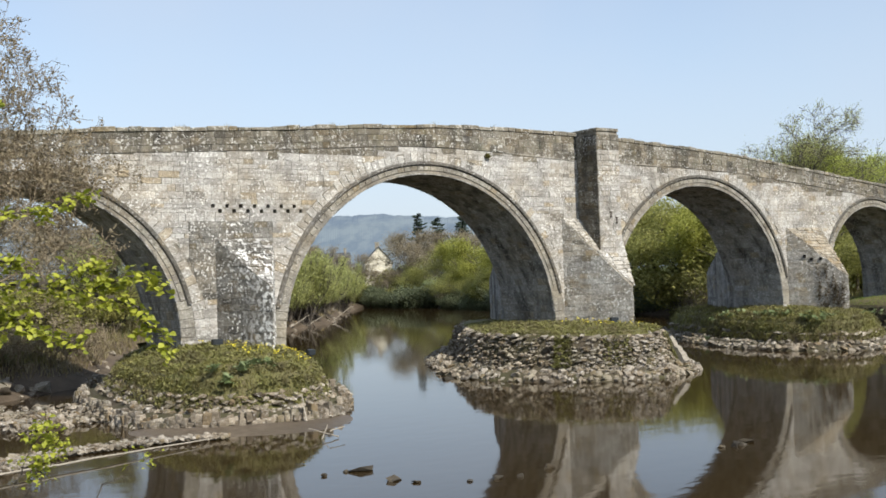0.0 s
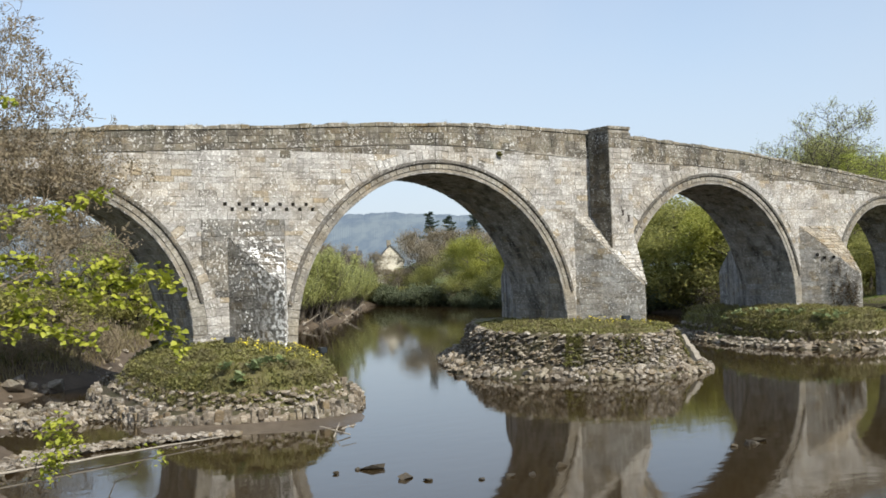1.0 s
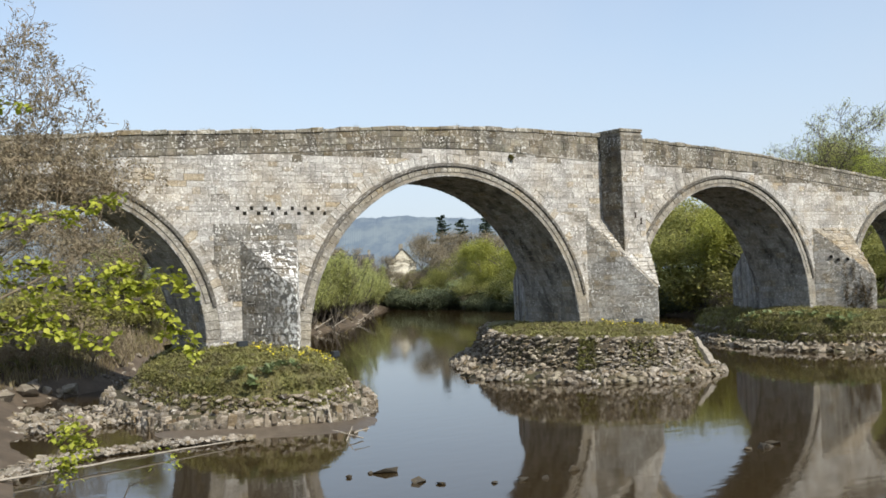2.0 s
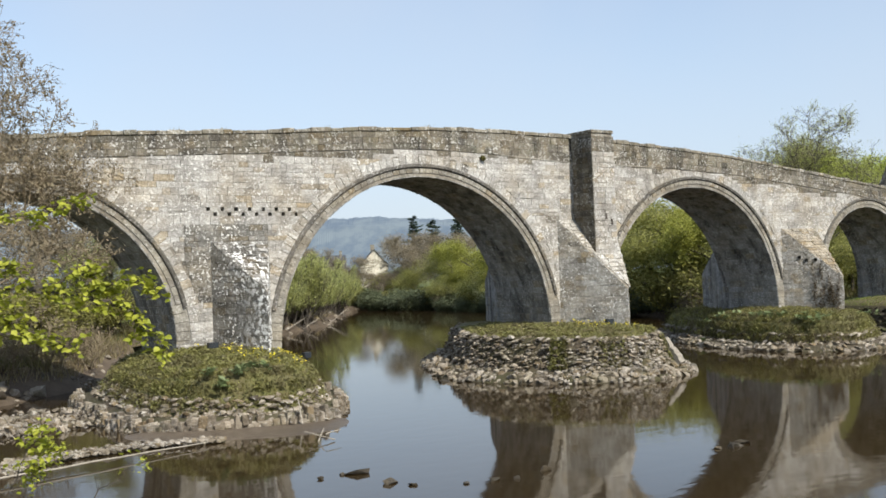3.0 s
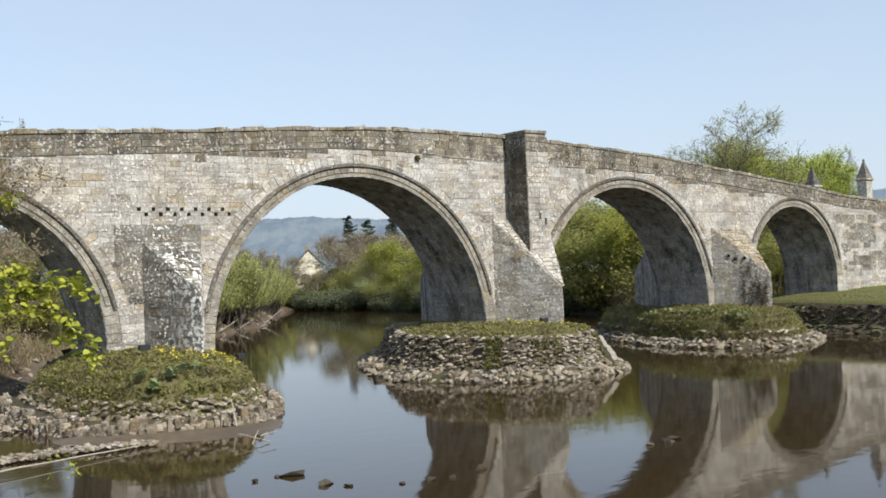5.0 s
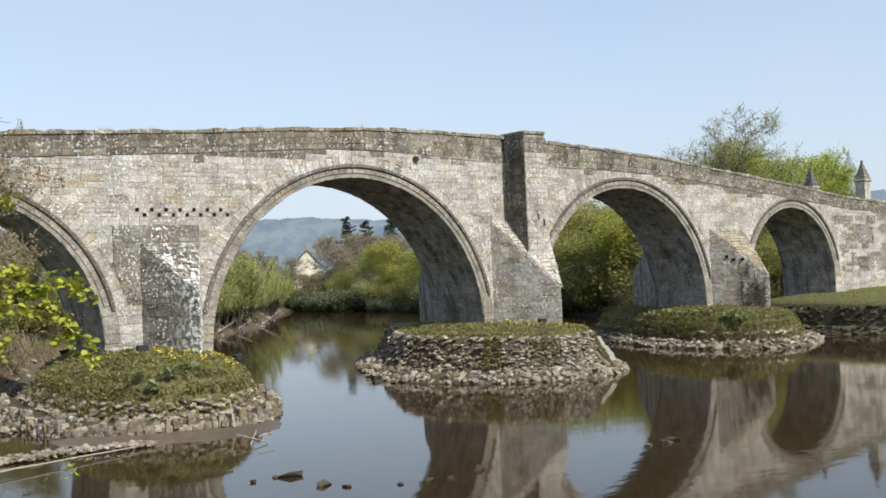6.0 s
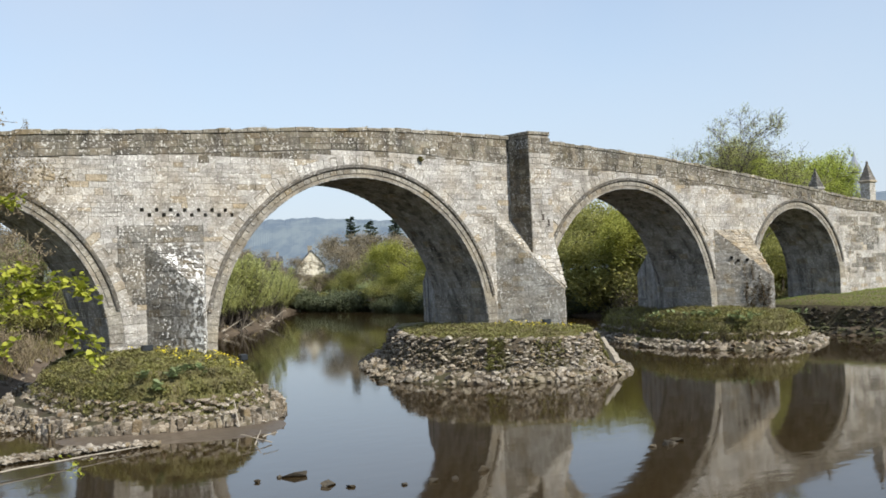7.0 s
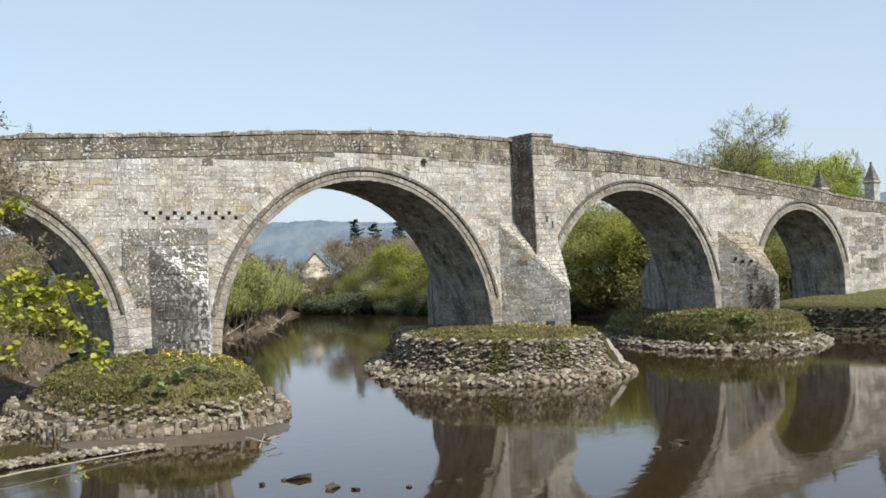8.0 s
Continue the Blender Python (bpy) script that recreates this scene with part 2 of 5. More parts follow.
gx, gy = spread(-24, 130, 1.4, 3000), spread(-60, 135, 1.4, 3000)
GX, GY = np.meshgrid(gx, gy)
GZ = ground_height(GX, GY)
nx = len(gx)
gv = np.stack([GX.ravel(), GY.ravel(), GZ.ravel()], 1)
gf = [(j * nx + i, j * nx + i + 1, (j + 1) * nx + i + 1, (j + 1) * nx + i) for j in range(len(gy) - 1) for i in range(nx - 1)]
k = Mat("river_bank_ground")
gcol = k.mix(k.ramp(k.noise(0.9, 6), (0.35, 0.0), (0.65, 1.0)), (0.065, 0.05, 0.035), (0.115, 0.088, 0.062))
sepz = k.t.nodes.new("ShaderNodeSeparateXYZ")
k.t.links.new(k.co.outputs["Position"], sepz.inputs[0])
grassy = k.math("ADD", sepz.outputs[2], k.math("MULTIPLY", k.noise(0.7, 4), 1.2))
gcol = k.mix(k.ramp(k.math("MULTIPLY", grassy, 0.25), (0.5, 0.0), (0.62, 1.0)), gcol, k.mix(k.noise(2.5, 5), (0.05, 0.075, 0.015), (0.12, 0.13, 0.045)))
k.bump(k.noise(5, 7), 0.08)
M_GROUND = k.color(gcol)
ground = thing("ground", "earthy river bank with rough spring grass", "ground", kind="structure", data=mesh_of("ground", gv, gf), material=M_GROUND)
for p in ground.data.polygons:
    p.use_smooth = True
water = thing("water", "still brown river water mirroring bridge and sky", "river", kind="structure",
              data=mesh_of("water", [(-60, -120, 0), (180, -120, 0), (180, 180, 0), (-60, 180, 0)], [(0, 1, 2, 3)]), material=M_WATER)

# ---- the bridge: arches as (centre x, spring height, hood radius) ----
ARCHES = [(10.97, 2.97, 7.53), (31.67, 2.26, 9.25), (52.69, 2.69, 8.56), (71.15, 3.92, 6.13)]
HOOD, RING = 0.22, 0.46
DEPTH = 4.8
HOLES = [(19.45 + 0.352 * i, 8.98 if i % 2 == 0 else 8.74) for i in range(14)]
TOP_X = [-20, 2, 10.6, 14.2, 18.4, 22.7, 27.7, 32.7, 37.3, 41.9, 45.7, 50.9, 56.2, 62.0, 68.3, 73.0, 78.0, 83.7, 100]
TOP_Z = [10.6, 11.6, 12.15, 12.5, 12.72, 12.96, 13.29, 13.55, 13.57, 13.5, 13.35, 13.1, 12.75, 12.15, 11.48, 10.98, 10.35, 10.0, 9.2]


def parapet_top(x):
    return interp(x, TOP_X, TOP_Z)


def string_level(x):
    return parapet_top(x) - interp(x, [10, 20, 30, 42, 48, 60, 80], [1.15, 1.15, 1.15, 1.6, 1.45, 1.2, 1.0])


def inner(i):
    return ARCHES[i][2] - HOOD - RING


bridge = thing("stone_bridge", "old grey sandstone arch bridge with pointed cutwaters across a river", "bridge", at=(0, 0, 0))


def bridge_body():
    """Core of spandrels, piers and vaults, pierced by the four arches."""
    pts = [(-20.0, -1.0)]
    for i, (xc, zc, r) in enumerate(ARCHES):
        ri = inner(i)
        pts.append((xc - ri, -1.0))
        for a in range(0, 49):
            th = math.pi * (1 - a / 48)
            pts.append((xc + ri * math.cos(th), zc + ri * math.sin(th)))
        pts.append((xc + ri, -1.0))
    pts.append((100.0, -1.0))
    for x in np.arange(100, -20.1, -2.0):
        pts.append((float(x), parapet_top(float(x)) - 0.95))
    bm = bmesh.new()
    front = [bm.verts.new((x, 0.014, z)) for x, z in pts]
    back = [bm.verts.new((x, DEPTH, z)) for x, z in pts]
    n = len(pts)
    for i in range(n):
        j = (i + 1) % n
        bm.faces.new((front[j], front[i], back[i], back[j]))
    pockets = []
    for hx, hz in HOLES:
        ring = [(hx, hz), (hx + 0.17, hz), (hx + 0.17, hz + 0.17), (hx, hz + 0.17)]
        a, b = [bm.verts.new((x, 0.014, z)) for x, z in ring], [bm.verts.new((x, 0.4, z)) for x, z in ring]
        for i in range(4):
            j = (i + 1) % 4
            bm.faces.new((a[i], a[j], b[j], b[i]))
        bm.faces.new(b)
        pockets.append(a)
    for ring in (front, back):
        edges = [bm.edges.get((ring[i], ring[(i + 1) % n])) for i in range(n)]
        if ring is front:
            edges += [bm.edges.get((p[i], p[(i + 1) % 4])) for p in pockets for i in range(4)]
        bmesh.ops.triangle_fill(bm, use_beauty=True, use_dissolve=False, edges=edges)
    bmesh.ops.recalc_face_normals(bm, faces=bm.faces)
    return bm


core = part("masonry_core", bridge_body(), M_JOINT, bridge)


# ---- masonry ----
class Stones:
    """Gathers dressed stones (front face proud of a plane, edges worn off) for one joined mesh."""

    def __init__(self, seed=1):
        self.v, self.f, self.rng = [], [], random.Random(seed)

    def add(self, quad, to3d, back, front, joint=0.005, chamfer=0.009):
        """quad: (u, v) corners, anticlockwise from the lower left; to3d maps (u, v, outwards)."""
        cu, cv = sum(q[0] for q in quad) / 4, sum(q[1] for q in quad) / 4
        size = min(max(q[0] for q in quad) - min(q[0] for q in quad), max(q[1] for q in quad) - min(q[1] for q in quad))
        if size < 0.05:
            return
        chamfer = min(chamfer, size * 0.2)
        rows = []
        for shrink, w in ((joint, back), (joint, front - chamfer * 0.8), (joint + chamfer, front)):
            row = []
            for u, v in quad:
                du, dv = u - cu, v - cv
                ku = max(0.0, 1 - shrink / max(abs(du), 1e-3))
                kv = max(0.0, 1 - shrink / max(abs(dv), 1e-3))
                j = self.rng.uniform(-0.008, 0.008) if w == front else 0.0
                row.append(to3d(cu + du * ku + j, cv + dv * kv + j, w + (self.rng.uniform(-0.008, 0.008) if w == front else 0)))
            rows.append(row)
        n = len(self.v)
        self.v += rows[0] + rows[1] + rows[2]
        for a in (0, 4):
            for i in range(4):
                j = (i + 1) % 4
                self.f.append((n + a + i, n + a + j, n + a + 4 + j, n + a + 4 + i))
        self.f.append((n + 8, n + 9, n + 10, n + 11))

    def mesh(self, name="stones"):
        return mesh_of(name, self.v, self.f)


def unit_stone(seed):
    """A worn block, 1 x 1 in x and z, its front at y = -1 and its back at y = 0."""
    s = Stones(seed)
    s.add([(-0.5, -0.5), (0.5, -0.5), (0.5, 0.5), (-0.5, 0.5)], lambda u, v, w: (u, -w, v), 0.0, 1.0, joint=0.0, chamfer=0.016)
    return s.mesh("stone")


def single(mesh, parent, name, centre, size, material, turn=(0, 0, 0)):
    """One stone of its own on shared mesh data, as a part of parent."""
    ob = part(name, mesh, material, parent)
    ob.matrix_basis = pose(*centre, *turn) @ Matrix.Diagonal((*size, 1))
    return ob


def blocks(material):
    out = []
    for s in range(6):
        me = unit_stone(40 + s)
        me.materials.append(material)
        out.append(me)
    return out


def split(rng, a, b, lo, hi):
    """Widths along a course from a to b."""
    cuts, x = [a], a + rng.uniform(0.2, 1.0) * lo
    while x < b - lo * 0.6:
        cuts.append(x)
        x += rng.uniform(lo, hi)
    return cuts + [b]


def courses(rng, z0, z1, lo, hi):
    z = [z0]
    while z[-1] < z1:
        z.append(z[-1] + rng.uniform(lo, hi))
    return list(zip(z[:-1], z[1:]))


OUTER = 0.62  # radial stones outside the hood


def gaps_at(z):
    """Where a course of the bridge face is broken: arches, cutwaters, the refuge tower."""
    out = []
    for i, (xc, zc, r) in enumerate(ARCHES):
        ro = r + OUTER - 0.12
        h = math.sqrt(max(0.0, ro * ro - (z - zc) ** 2)) if z > zc else inner(i)
        out.append((xc - h, xc + h))
    return out


def gaps_between(z0, z1):
    """Gaps at the bed and the top of a course, and the crowns that it closes over."""
    low, high, crowns = gaps_at(z0), gaps_at(z1), []
    for i, (xc, zc, r) in enumerate(ARCHES):
        if z0 < zc + r + OUTER - 0.12 <= z1:
            high[i] = low[i]
            crowns.append(i)
    return low, high, crowns


CUTS = [(19.6, 22.56, 7.5, 21.1, 2.85, 5.1), (40.95, 45.35, 8.45, 42.98, 3.55, 4.4), (61.15, 64.9, 7.8, 62.9, 3.5, 4.33)]
REAR = [(17.85, 23.05, 8.0, 20.2, 4.2, 4.9), (40.3, 44.75, 8.0, 42.3, 4.2, 5.0), (60.6, 65.6, 7.6, 63.1, 4.2, 4.8)]
TOWER = (42.3, 44.0, 1.75)


def lay_front():
    rng = random.Random(7)
    joined, patch, grime_and_shade = Stones(3), Stones(4), Stones(5)
    face = lambda u, v, w: (u, -w, v)
    meshes = blocks(M_ASHLAR)
    wall = new("front_wall")
    wall.parent = bridge
    count = 0
    bands = [c for c in courses(rng, 0.4, 8.2, 0.2, 0.42)]
    bands = [c for c in bands if c[1] < 8.2]
    bands += [(bands[-1][1], 8.33), (8.33, 8.74), (8.74, 8.91), (8.91, 8.98), (8.98, 9.15)] + courses(rng, 9.15, 13.0, 0.2, 0.42)
    for z0, z1 in bands:
        lows, highs, crowns = gaps_between(z0, z1)
        for i in crowns:
            xc, zc, r = ARCHES[i]
            r += OUTER - 0.12
            h = lows[i][1] - xc
            n = max(4, int(2 * h / 0.45))
            xs = [xc - h + 2 * h * q / n for q in range(n + 1)]
            for a, b in zip(xs[:-1], xs[1:]):
                za, zb = (zc + math.sqrt(max(0, r * r - (q - xc) ** 2)) - 0.06 for q in (a, b))
                zt = min(z1, string_level((a + b) / 2) - 0.02)
                if zt > max(za, zb) + 0.04:
                    joined.add([(a, za + 0.06), (b, zb + 0.06), (b, zt), (a, zt)], face, -0.22, 0.02)
        edges = [(6.0, 6.0)]
        for (a0, b0), (a1, b1) in zip(lows, highs):
            edges += [(a0, a1), (b0, b1)]
        edges.append((88.0, 88.0))
        for k in range(0, len(edges) - 1, 2):
            (l0, l1), (r0, r1) = edges[k], edges[k + 1]
            if max(l0, l1) >= min(r0, r1) - 0.05:
                continue
            cuts = split(rng, max(l0, l1) if k else 6.0, min(r0, r1) if k + 2 < len(edges) else 88.0, 0.3, 1.05)
            if 4.6 < z0 < 8.2:
                for e in (18.32, 22.56):
                    if cuts[0] + 0.2 < e < cuts[-1] - 0.2:
                        cuts = sorted([c for c in cuts if abs(c - e) > 0.16] + [e])
            slots = [h[0] for h in HOLES if abs(h[1] - z0) < 0.02]
            if slots and cuts[0] < 19 and cuts[-1] > 23:
                cuts = [c for c in cuts if c < 19.0 or c > 24.6] + [e for h in slots for e in (h, h + 0.17)]
                cuts.sort()
            for n, (a, b) in enumerate(zip(cuts[:-1], cuts[1:])):
                mid, top = (a + b) / 2, z1
                if any(abs(a - h) < 0.01 for h in slots):
                    continue
                if any(a > c[0] - 0.05 and b < c[1] + 0.05 and z1 < c[2] for c in CUTS) or a > TOWER[0] - 0.1 and b < TOWER[1] + 0.1 and z0 > 8:
                    continue
                lim = string_level(mid) - 0.02
                if z0 > lim - 0.1:
                    continue
                top = min(z1, lim)
                proud = 0.010 + rng.uniform(0, 0.016) + (rng.uniform(0, 0.02) if rng.random() < 0.15 else 0)
                if 18.3 < mid < 22.57 and 4.6 < z0 < 8.2:
                    patch.add([(a, z0), (b, z0), (b, top), (a, top)], face, -0.22, proud)
                    continue
                if mid > 75.5 and 4.0 < z0 < 8.6 and fbm(mid, z0 * 2.5, 0.45) > -0.05:
                    patch.add([(a, z0), (b, z0), (b, top), (a, top)], face, -0.22, proud)
                    continue
                if lim - z0 < 0.9 * fbm(mid, 3.0, 0.22) + 0.25 * rng.random():
                    grime_and_shade.add([(a, z0), (b, z0), (b, top), (a, top)], face, -0.22, proud)
                    continue
                first, last = n == 0 and k > 0, n == len(cuts) - 2 and k + 2 < len(edges)
                if not first and not last and 17.7 < mid < 42.5 and z0 > 7.0 and count < 300 and top - z0 > 0.2:
                    single(meshes[count % 6], wall, "stone", (mid, 0.22, (z0 + top) / 2), (b - a - 0.012, 0.22 + proud, top - z0 - 0.012), None)
                    count += 1
                    continue
                q = [(l0 if first else a, z0), (r0 if last else b, z0), (r1 if last else b, top), (l1 if first else a, top)]
                joined.add(q, face, -0.22, proud)
    tagged(part("repair_masonry", patch.mesh(), M_PATCH, wall, "greyer patch of coursed repair stone"), kind="stuff")
    tagged(part("weathered_masonry", grime_and_shade.mesh(), M_PARAPET, wall, "darker rain-washed stones under the parapet"), kind="stuff")
    tagged(part("ashlar_masonry", joined.mesh(), M_ASHLAR, wall), kind="stuff")


def lay_arch(i):
    """Voussoirs in two orders, hood moulding and coursed vault of one arch."""
    xc, zc, r = ARCHES[i]
    ri, rng = inner(i), random.Random(20 + i)
    polar = lambda th, rr, w: (xc - rr * math.cos(th), -w, zc + rr * math.sin(th))
    ring = part("arch_ring", arc_band(xc, zc, ri + 0.02, ri + RING - 0.02, 0.03, 0.22), M_JOINT, bridge)
    n = int(math.pi * ri / 0.40)
    for k in range(n):
        a, b = math.pi * k / n, math.pi * (k + 1) / n
        foot = min(a, math.pi - b) < LOW_HAUNCH
        for r0, r1, front in [(ri, r - 0.02, 0.015)] if foot else ((ri, ri + 0.2, -0.05), (ri + 0.2, ri + RING, 0.03)):
            me = voussoir(xc, zc, a + 0.007 / r0, b - 0.007 / r0, r0, r1 - 0.01, front + rng.uniform(0, 0.015))
            part("voussoir", me, M_RING, ring)
    m = int(math.pi * (r + OUTER) / 0.42)
    for k in range(m):
        a, b = math.pi * k / m, math.pi * (k + 1) / m
        th = (a + b) / 2
        x = xc - r * math.cos(th)
        r1 = r + OUTER - rng.choice((0.0, 0.1, 0.2, 0.3)) * rng.random()
        if math.sin(th) > 0.3:
            r1 = min(r1, (string_level(x) - 0.04 - zc) / max(math.sin(a), math.sin(b)))
        if r1 > r + 0.1:
            part("voussoir", voussoir(xc, zc, a + 0.006 / r, b - 0.006 / r, r + 0.0, r1 - 0.01, 0.012 + rng.uniform(0, 0.02)), M_ASHLAR, ring)
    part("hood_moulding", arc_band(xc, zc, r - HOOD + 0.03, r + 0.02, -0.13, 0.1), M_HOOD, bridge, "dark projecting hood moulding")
    vault = Stones(60 + i)
    inside = lambda th, y, w: (xc - (ri - w) * math.cos(th), y, zc + (ri - w) * math.sin(th))
    for k in range(n):
        a, b = math.pi * k / n, math.pi * (k + 1) / n
        cuts = split(rng, 0.0, DEPTH, 0.45, 1.0)
        for y0, y1 in zip(cuts[:-1], cuts[1:]):
            vault_stone(vault, inside, a, b, y0, y1, ri, rng.uniform(0.0, 0.03))
    side = Stones(70 + i)
    for sx in (-1, 1):
        flank = lambda u, v, w: (xc + sx * (ri - w), u, v)
        for z0, z1 in courses(rng, 0.6, zc - 0.05, 0.26, 0.36):
            cuts = split(rng, 0.0, DEPTH, 0.45, 1.0)
            for y0, y1 in zip(cuts[:-1], cuts[1:]):
                side.add([(y0, z0), (y1, z0), (y1, min(z1, zc)), (y0, min(z1, zc))], flank, -0.05, 0.01 + rng.uniform(0, 0.02))
    n0 = len(vault.v)
    vault.v += side.v
    vault.f += [tuple(n0 + q for q in f) for f in side.f]
    tagged(part("vault_masonry", vault.mesh(), M_SOFFIT, bridge, "shaded vault of damp-streaked stone"), kind="stuff")


def vault_stone(out, inside, a, b, y0, y1, ri, proud):
    g = 0.012
    ja, n = g / ri, len(out.v)
    for shrink, w in ((g, -0.05), (g, proud - 0.01), (g + 0.03, proud + 0.01)):
        ang = shrink / ri
        for th, y in ((a + ang, y0 + shrink), (b - ang, y0 + shrink), (b - ang, y1 - shrink), (a + ang, y1 - shrink)):
            out.v.append(inside(th, y, w))
    for base in (0, 4):
        for k in range(4):
            j = (k + 1) % 4
            out.f.append((n + base + k, n + base + j, n + base + 4 + j, n + base + 4 + k))
    out.f.append((n + 8, n + 9, n + 10, n + 11))


def voussoir(xc, zc, a, b, r0, r1, front):
    v = []
    c = 0.02
    for w, s in ((-0.2, 0), (front - c, 0), (front, c)):
        for th, rr in ((a + s / r0, r0 + s), (b - s / r0, r0 + s), (b - s / r1, r1 - s), (a + s / r1, r1 - s)):
            v.append((xc - rr * math.cos(th), -w, zc + rr * math.sin(th)))
    f = [(k, (k + 1) % 4, 4 + (k + 1) % 4, 4 + k) for k in range(4)] + [(4 + k, 4 + (k + 1) % 4, 8 + (k + 1) % 4, 8 + k) for k in range(4)] + [(8, 9, 10, 11)]
    return mesh_of("voussoir", v, f)


LOW_HAUNCH = math.radians(12)


def arc_band(xc, zc, r0, r1, y0, y1, n=72):
    """A ring with a rounded section, from haunch to haunch."""
    bm = bmesh.new()
    e = min(0.04, (r1 - r0) * 0.3)
    sec = [(r0, y1), (r0, y0 + e), (r0 + e, y0), (r1 - e, y0), (r1, y0 + e), (r1, y1)]
    rows = [[bm.verts.new((xc - rr * math.cos(th), y, zc + rr * math.sin(th))) for rr, y in sec] for th in np.linspace(LOW_HAUNCH, math.pi - LOW_HAUNCH, n + 1)]
    for p, q in zip(rows[:-1], rows[1:]):
        for s in range(len(sec)):
            t = (s + 1) % len(sec)
            bm.faces.new((p[s], p[t], q[t], q[s]))
    bm.faces.new(rows[0]), bm.faces.new(rows[-1][::-1])
    bmesh.ops.recalc_face_normals(bm, faces=bm.faces)
    return bm


def lay_parapet(back):
    rng = random.Random(90 + back)
    y_in, sgn = (0.42, -1) if not back else (DEPTH - 0.42, 1)
    face = (lambda u, v, w: (u, -w, v)) if not back else (lambda u, v, w: (u, DEPTH + w, v))
    bm = bmesh.new()
    xs = [float(x) for x in np.arange(-20, 100.1, 2.0)]
    lo = [bm.verts.new((x, 0.1 if not back else DEPTH - 0.1, string_level(x))) for x in xs]
    rows = [[bm.verts.new((x, y, z)) for x in xs for z in [fz(x)]] for y, fz in ((0.1 if not back else DEPTH - 0.1, lambda x: parapet_top(x) - 0.1), (y_in, lambda x: parapet_top(x) - 0.1), (y_in, string_level))]
    for p, q in zip([lo] + rows, rows + [lo]):
        for k in range(len(xs) - 1):
            bm.faces.new((p[k], p[k + 1], q[k + 1], q[k]))
    bmesh.ops.recalc_face_normals(bm, faces=bm.faces)
    wall = part("parapet", bm, M_PARAPET, bridge, "dark weathered parapet wall")
    if back:
        return
    meshes, pale, count = blocks(M_PARAPET), blocks(M_COPING), 0
    joined = Stones(91)
    for c in range(3):
        cuts = split(rng, 6.0, 88.0, 0.4, 1.0)
        for a, b in zip(cuts[:-1], cuts[1:]):
            if TOWER[0] - 0.2 < (a + b) / 2 < TOWER[1] + 0.1:
                continue
            f0, f1 = (c / 3 + 0.004), (c + 1) / 3
            lev = lambda x, f: string_level(x) * (1 - f) + (parapet_top(x) - 0.2) * f
            proud = 0.02 + rng.uniform(0, 0.04) - (0.03 if c > 1 else 0)
            mid = (a + b) / 2
            if 24 < mid < 60 and count < 240:
                slope = math.degrees(math.atan2(lev(b, f0) - lev(a, f0), b - a))
                single((pale if rng.random() < (0.12, 0.3, 0.5)[c] else meshes)[count % 6], wall, "stone", (mid, 0.15, (lev(mid, f0) + lev(mid, f1)) / 2), (b - a - 0.014, 0.15 + proud, lev(mid, f1) - lev(mid, f0) - 0.012), None, (0, -slope, 0))
                count += 1
            else:
                joined.add([(a, lev(a, f0)), (b, lev(b, f0)), (b, lev(b, f1)), (a, lev(a, f1))], face, -0.12, proud)
    tagged(part("parapet_masonry", joined.mesh(), M_PARAPET, wall), kind="stuff")
    # coping slabs, each a little out of line
    cuts = split(rng, 6.0, 88.0, 0.45, 1.2)
    for a, b in zip(cuts[:-1], cuts[1:]):
        mid = (a + b) / 2
        if TOWER[0] - 0.1 < mid < TOWER[1]:
            continue
        bm = bmesh.new()
        h = rng.uniform(0.16, 0.25)
        z0 = parapet_top(mid) - 0.2
        sl = (parapet_top(b) - parapet_top(a)) / (b - a)
        vs = box(bm, (-(b - a) / 2 + 0.012, -0.07, 0), ((b - a) / 2 - 0.012, 0.5, h))
        for v in vs:
            v.co.z += v.co.x * sl + rng.uniform(-0.015, 0.015)
        bmesh.ops.bevel(bm, geom=[e for e in bm.edges], offset=0.03, segments=1, affect="EDGES")
        part("coping_stone", bm, M_COPING, wall).location = (mid, 0, z0)




def plane_frame(o, ex, ey, n):
    return lambda u, v, w: tuple(o + ex * u + ey * v + n * w)


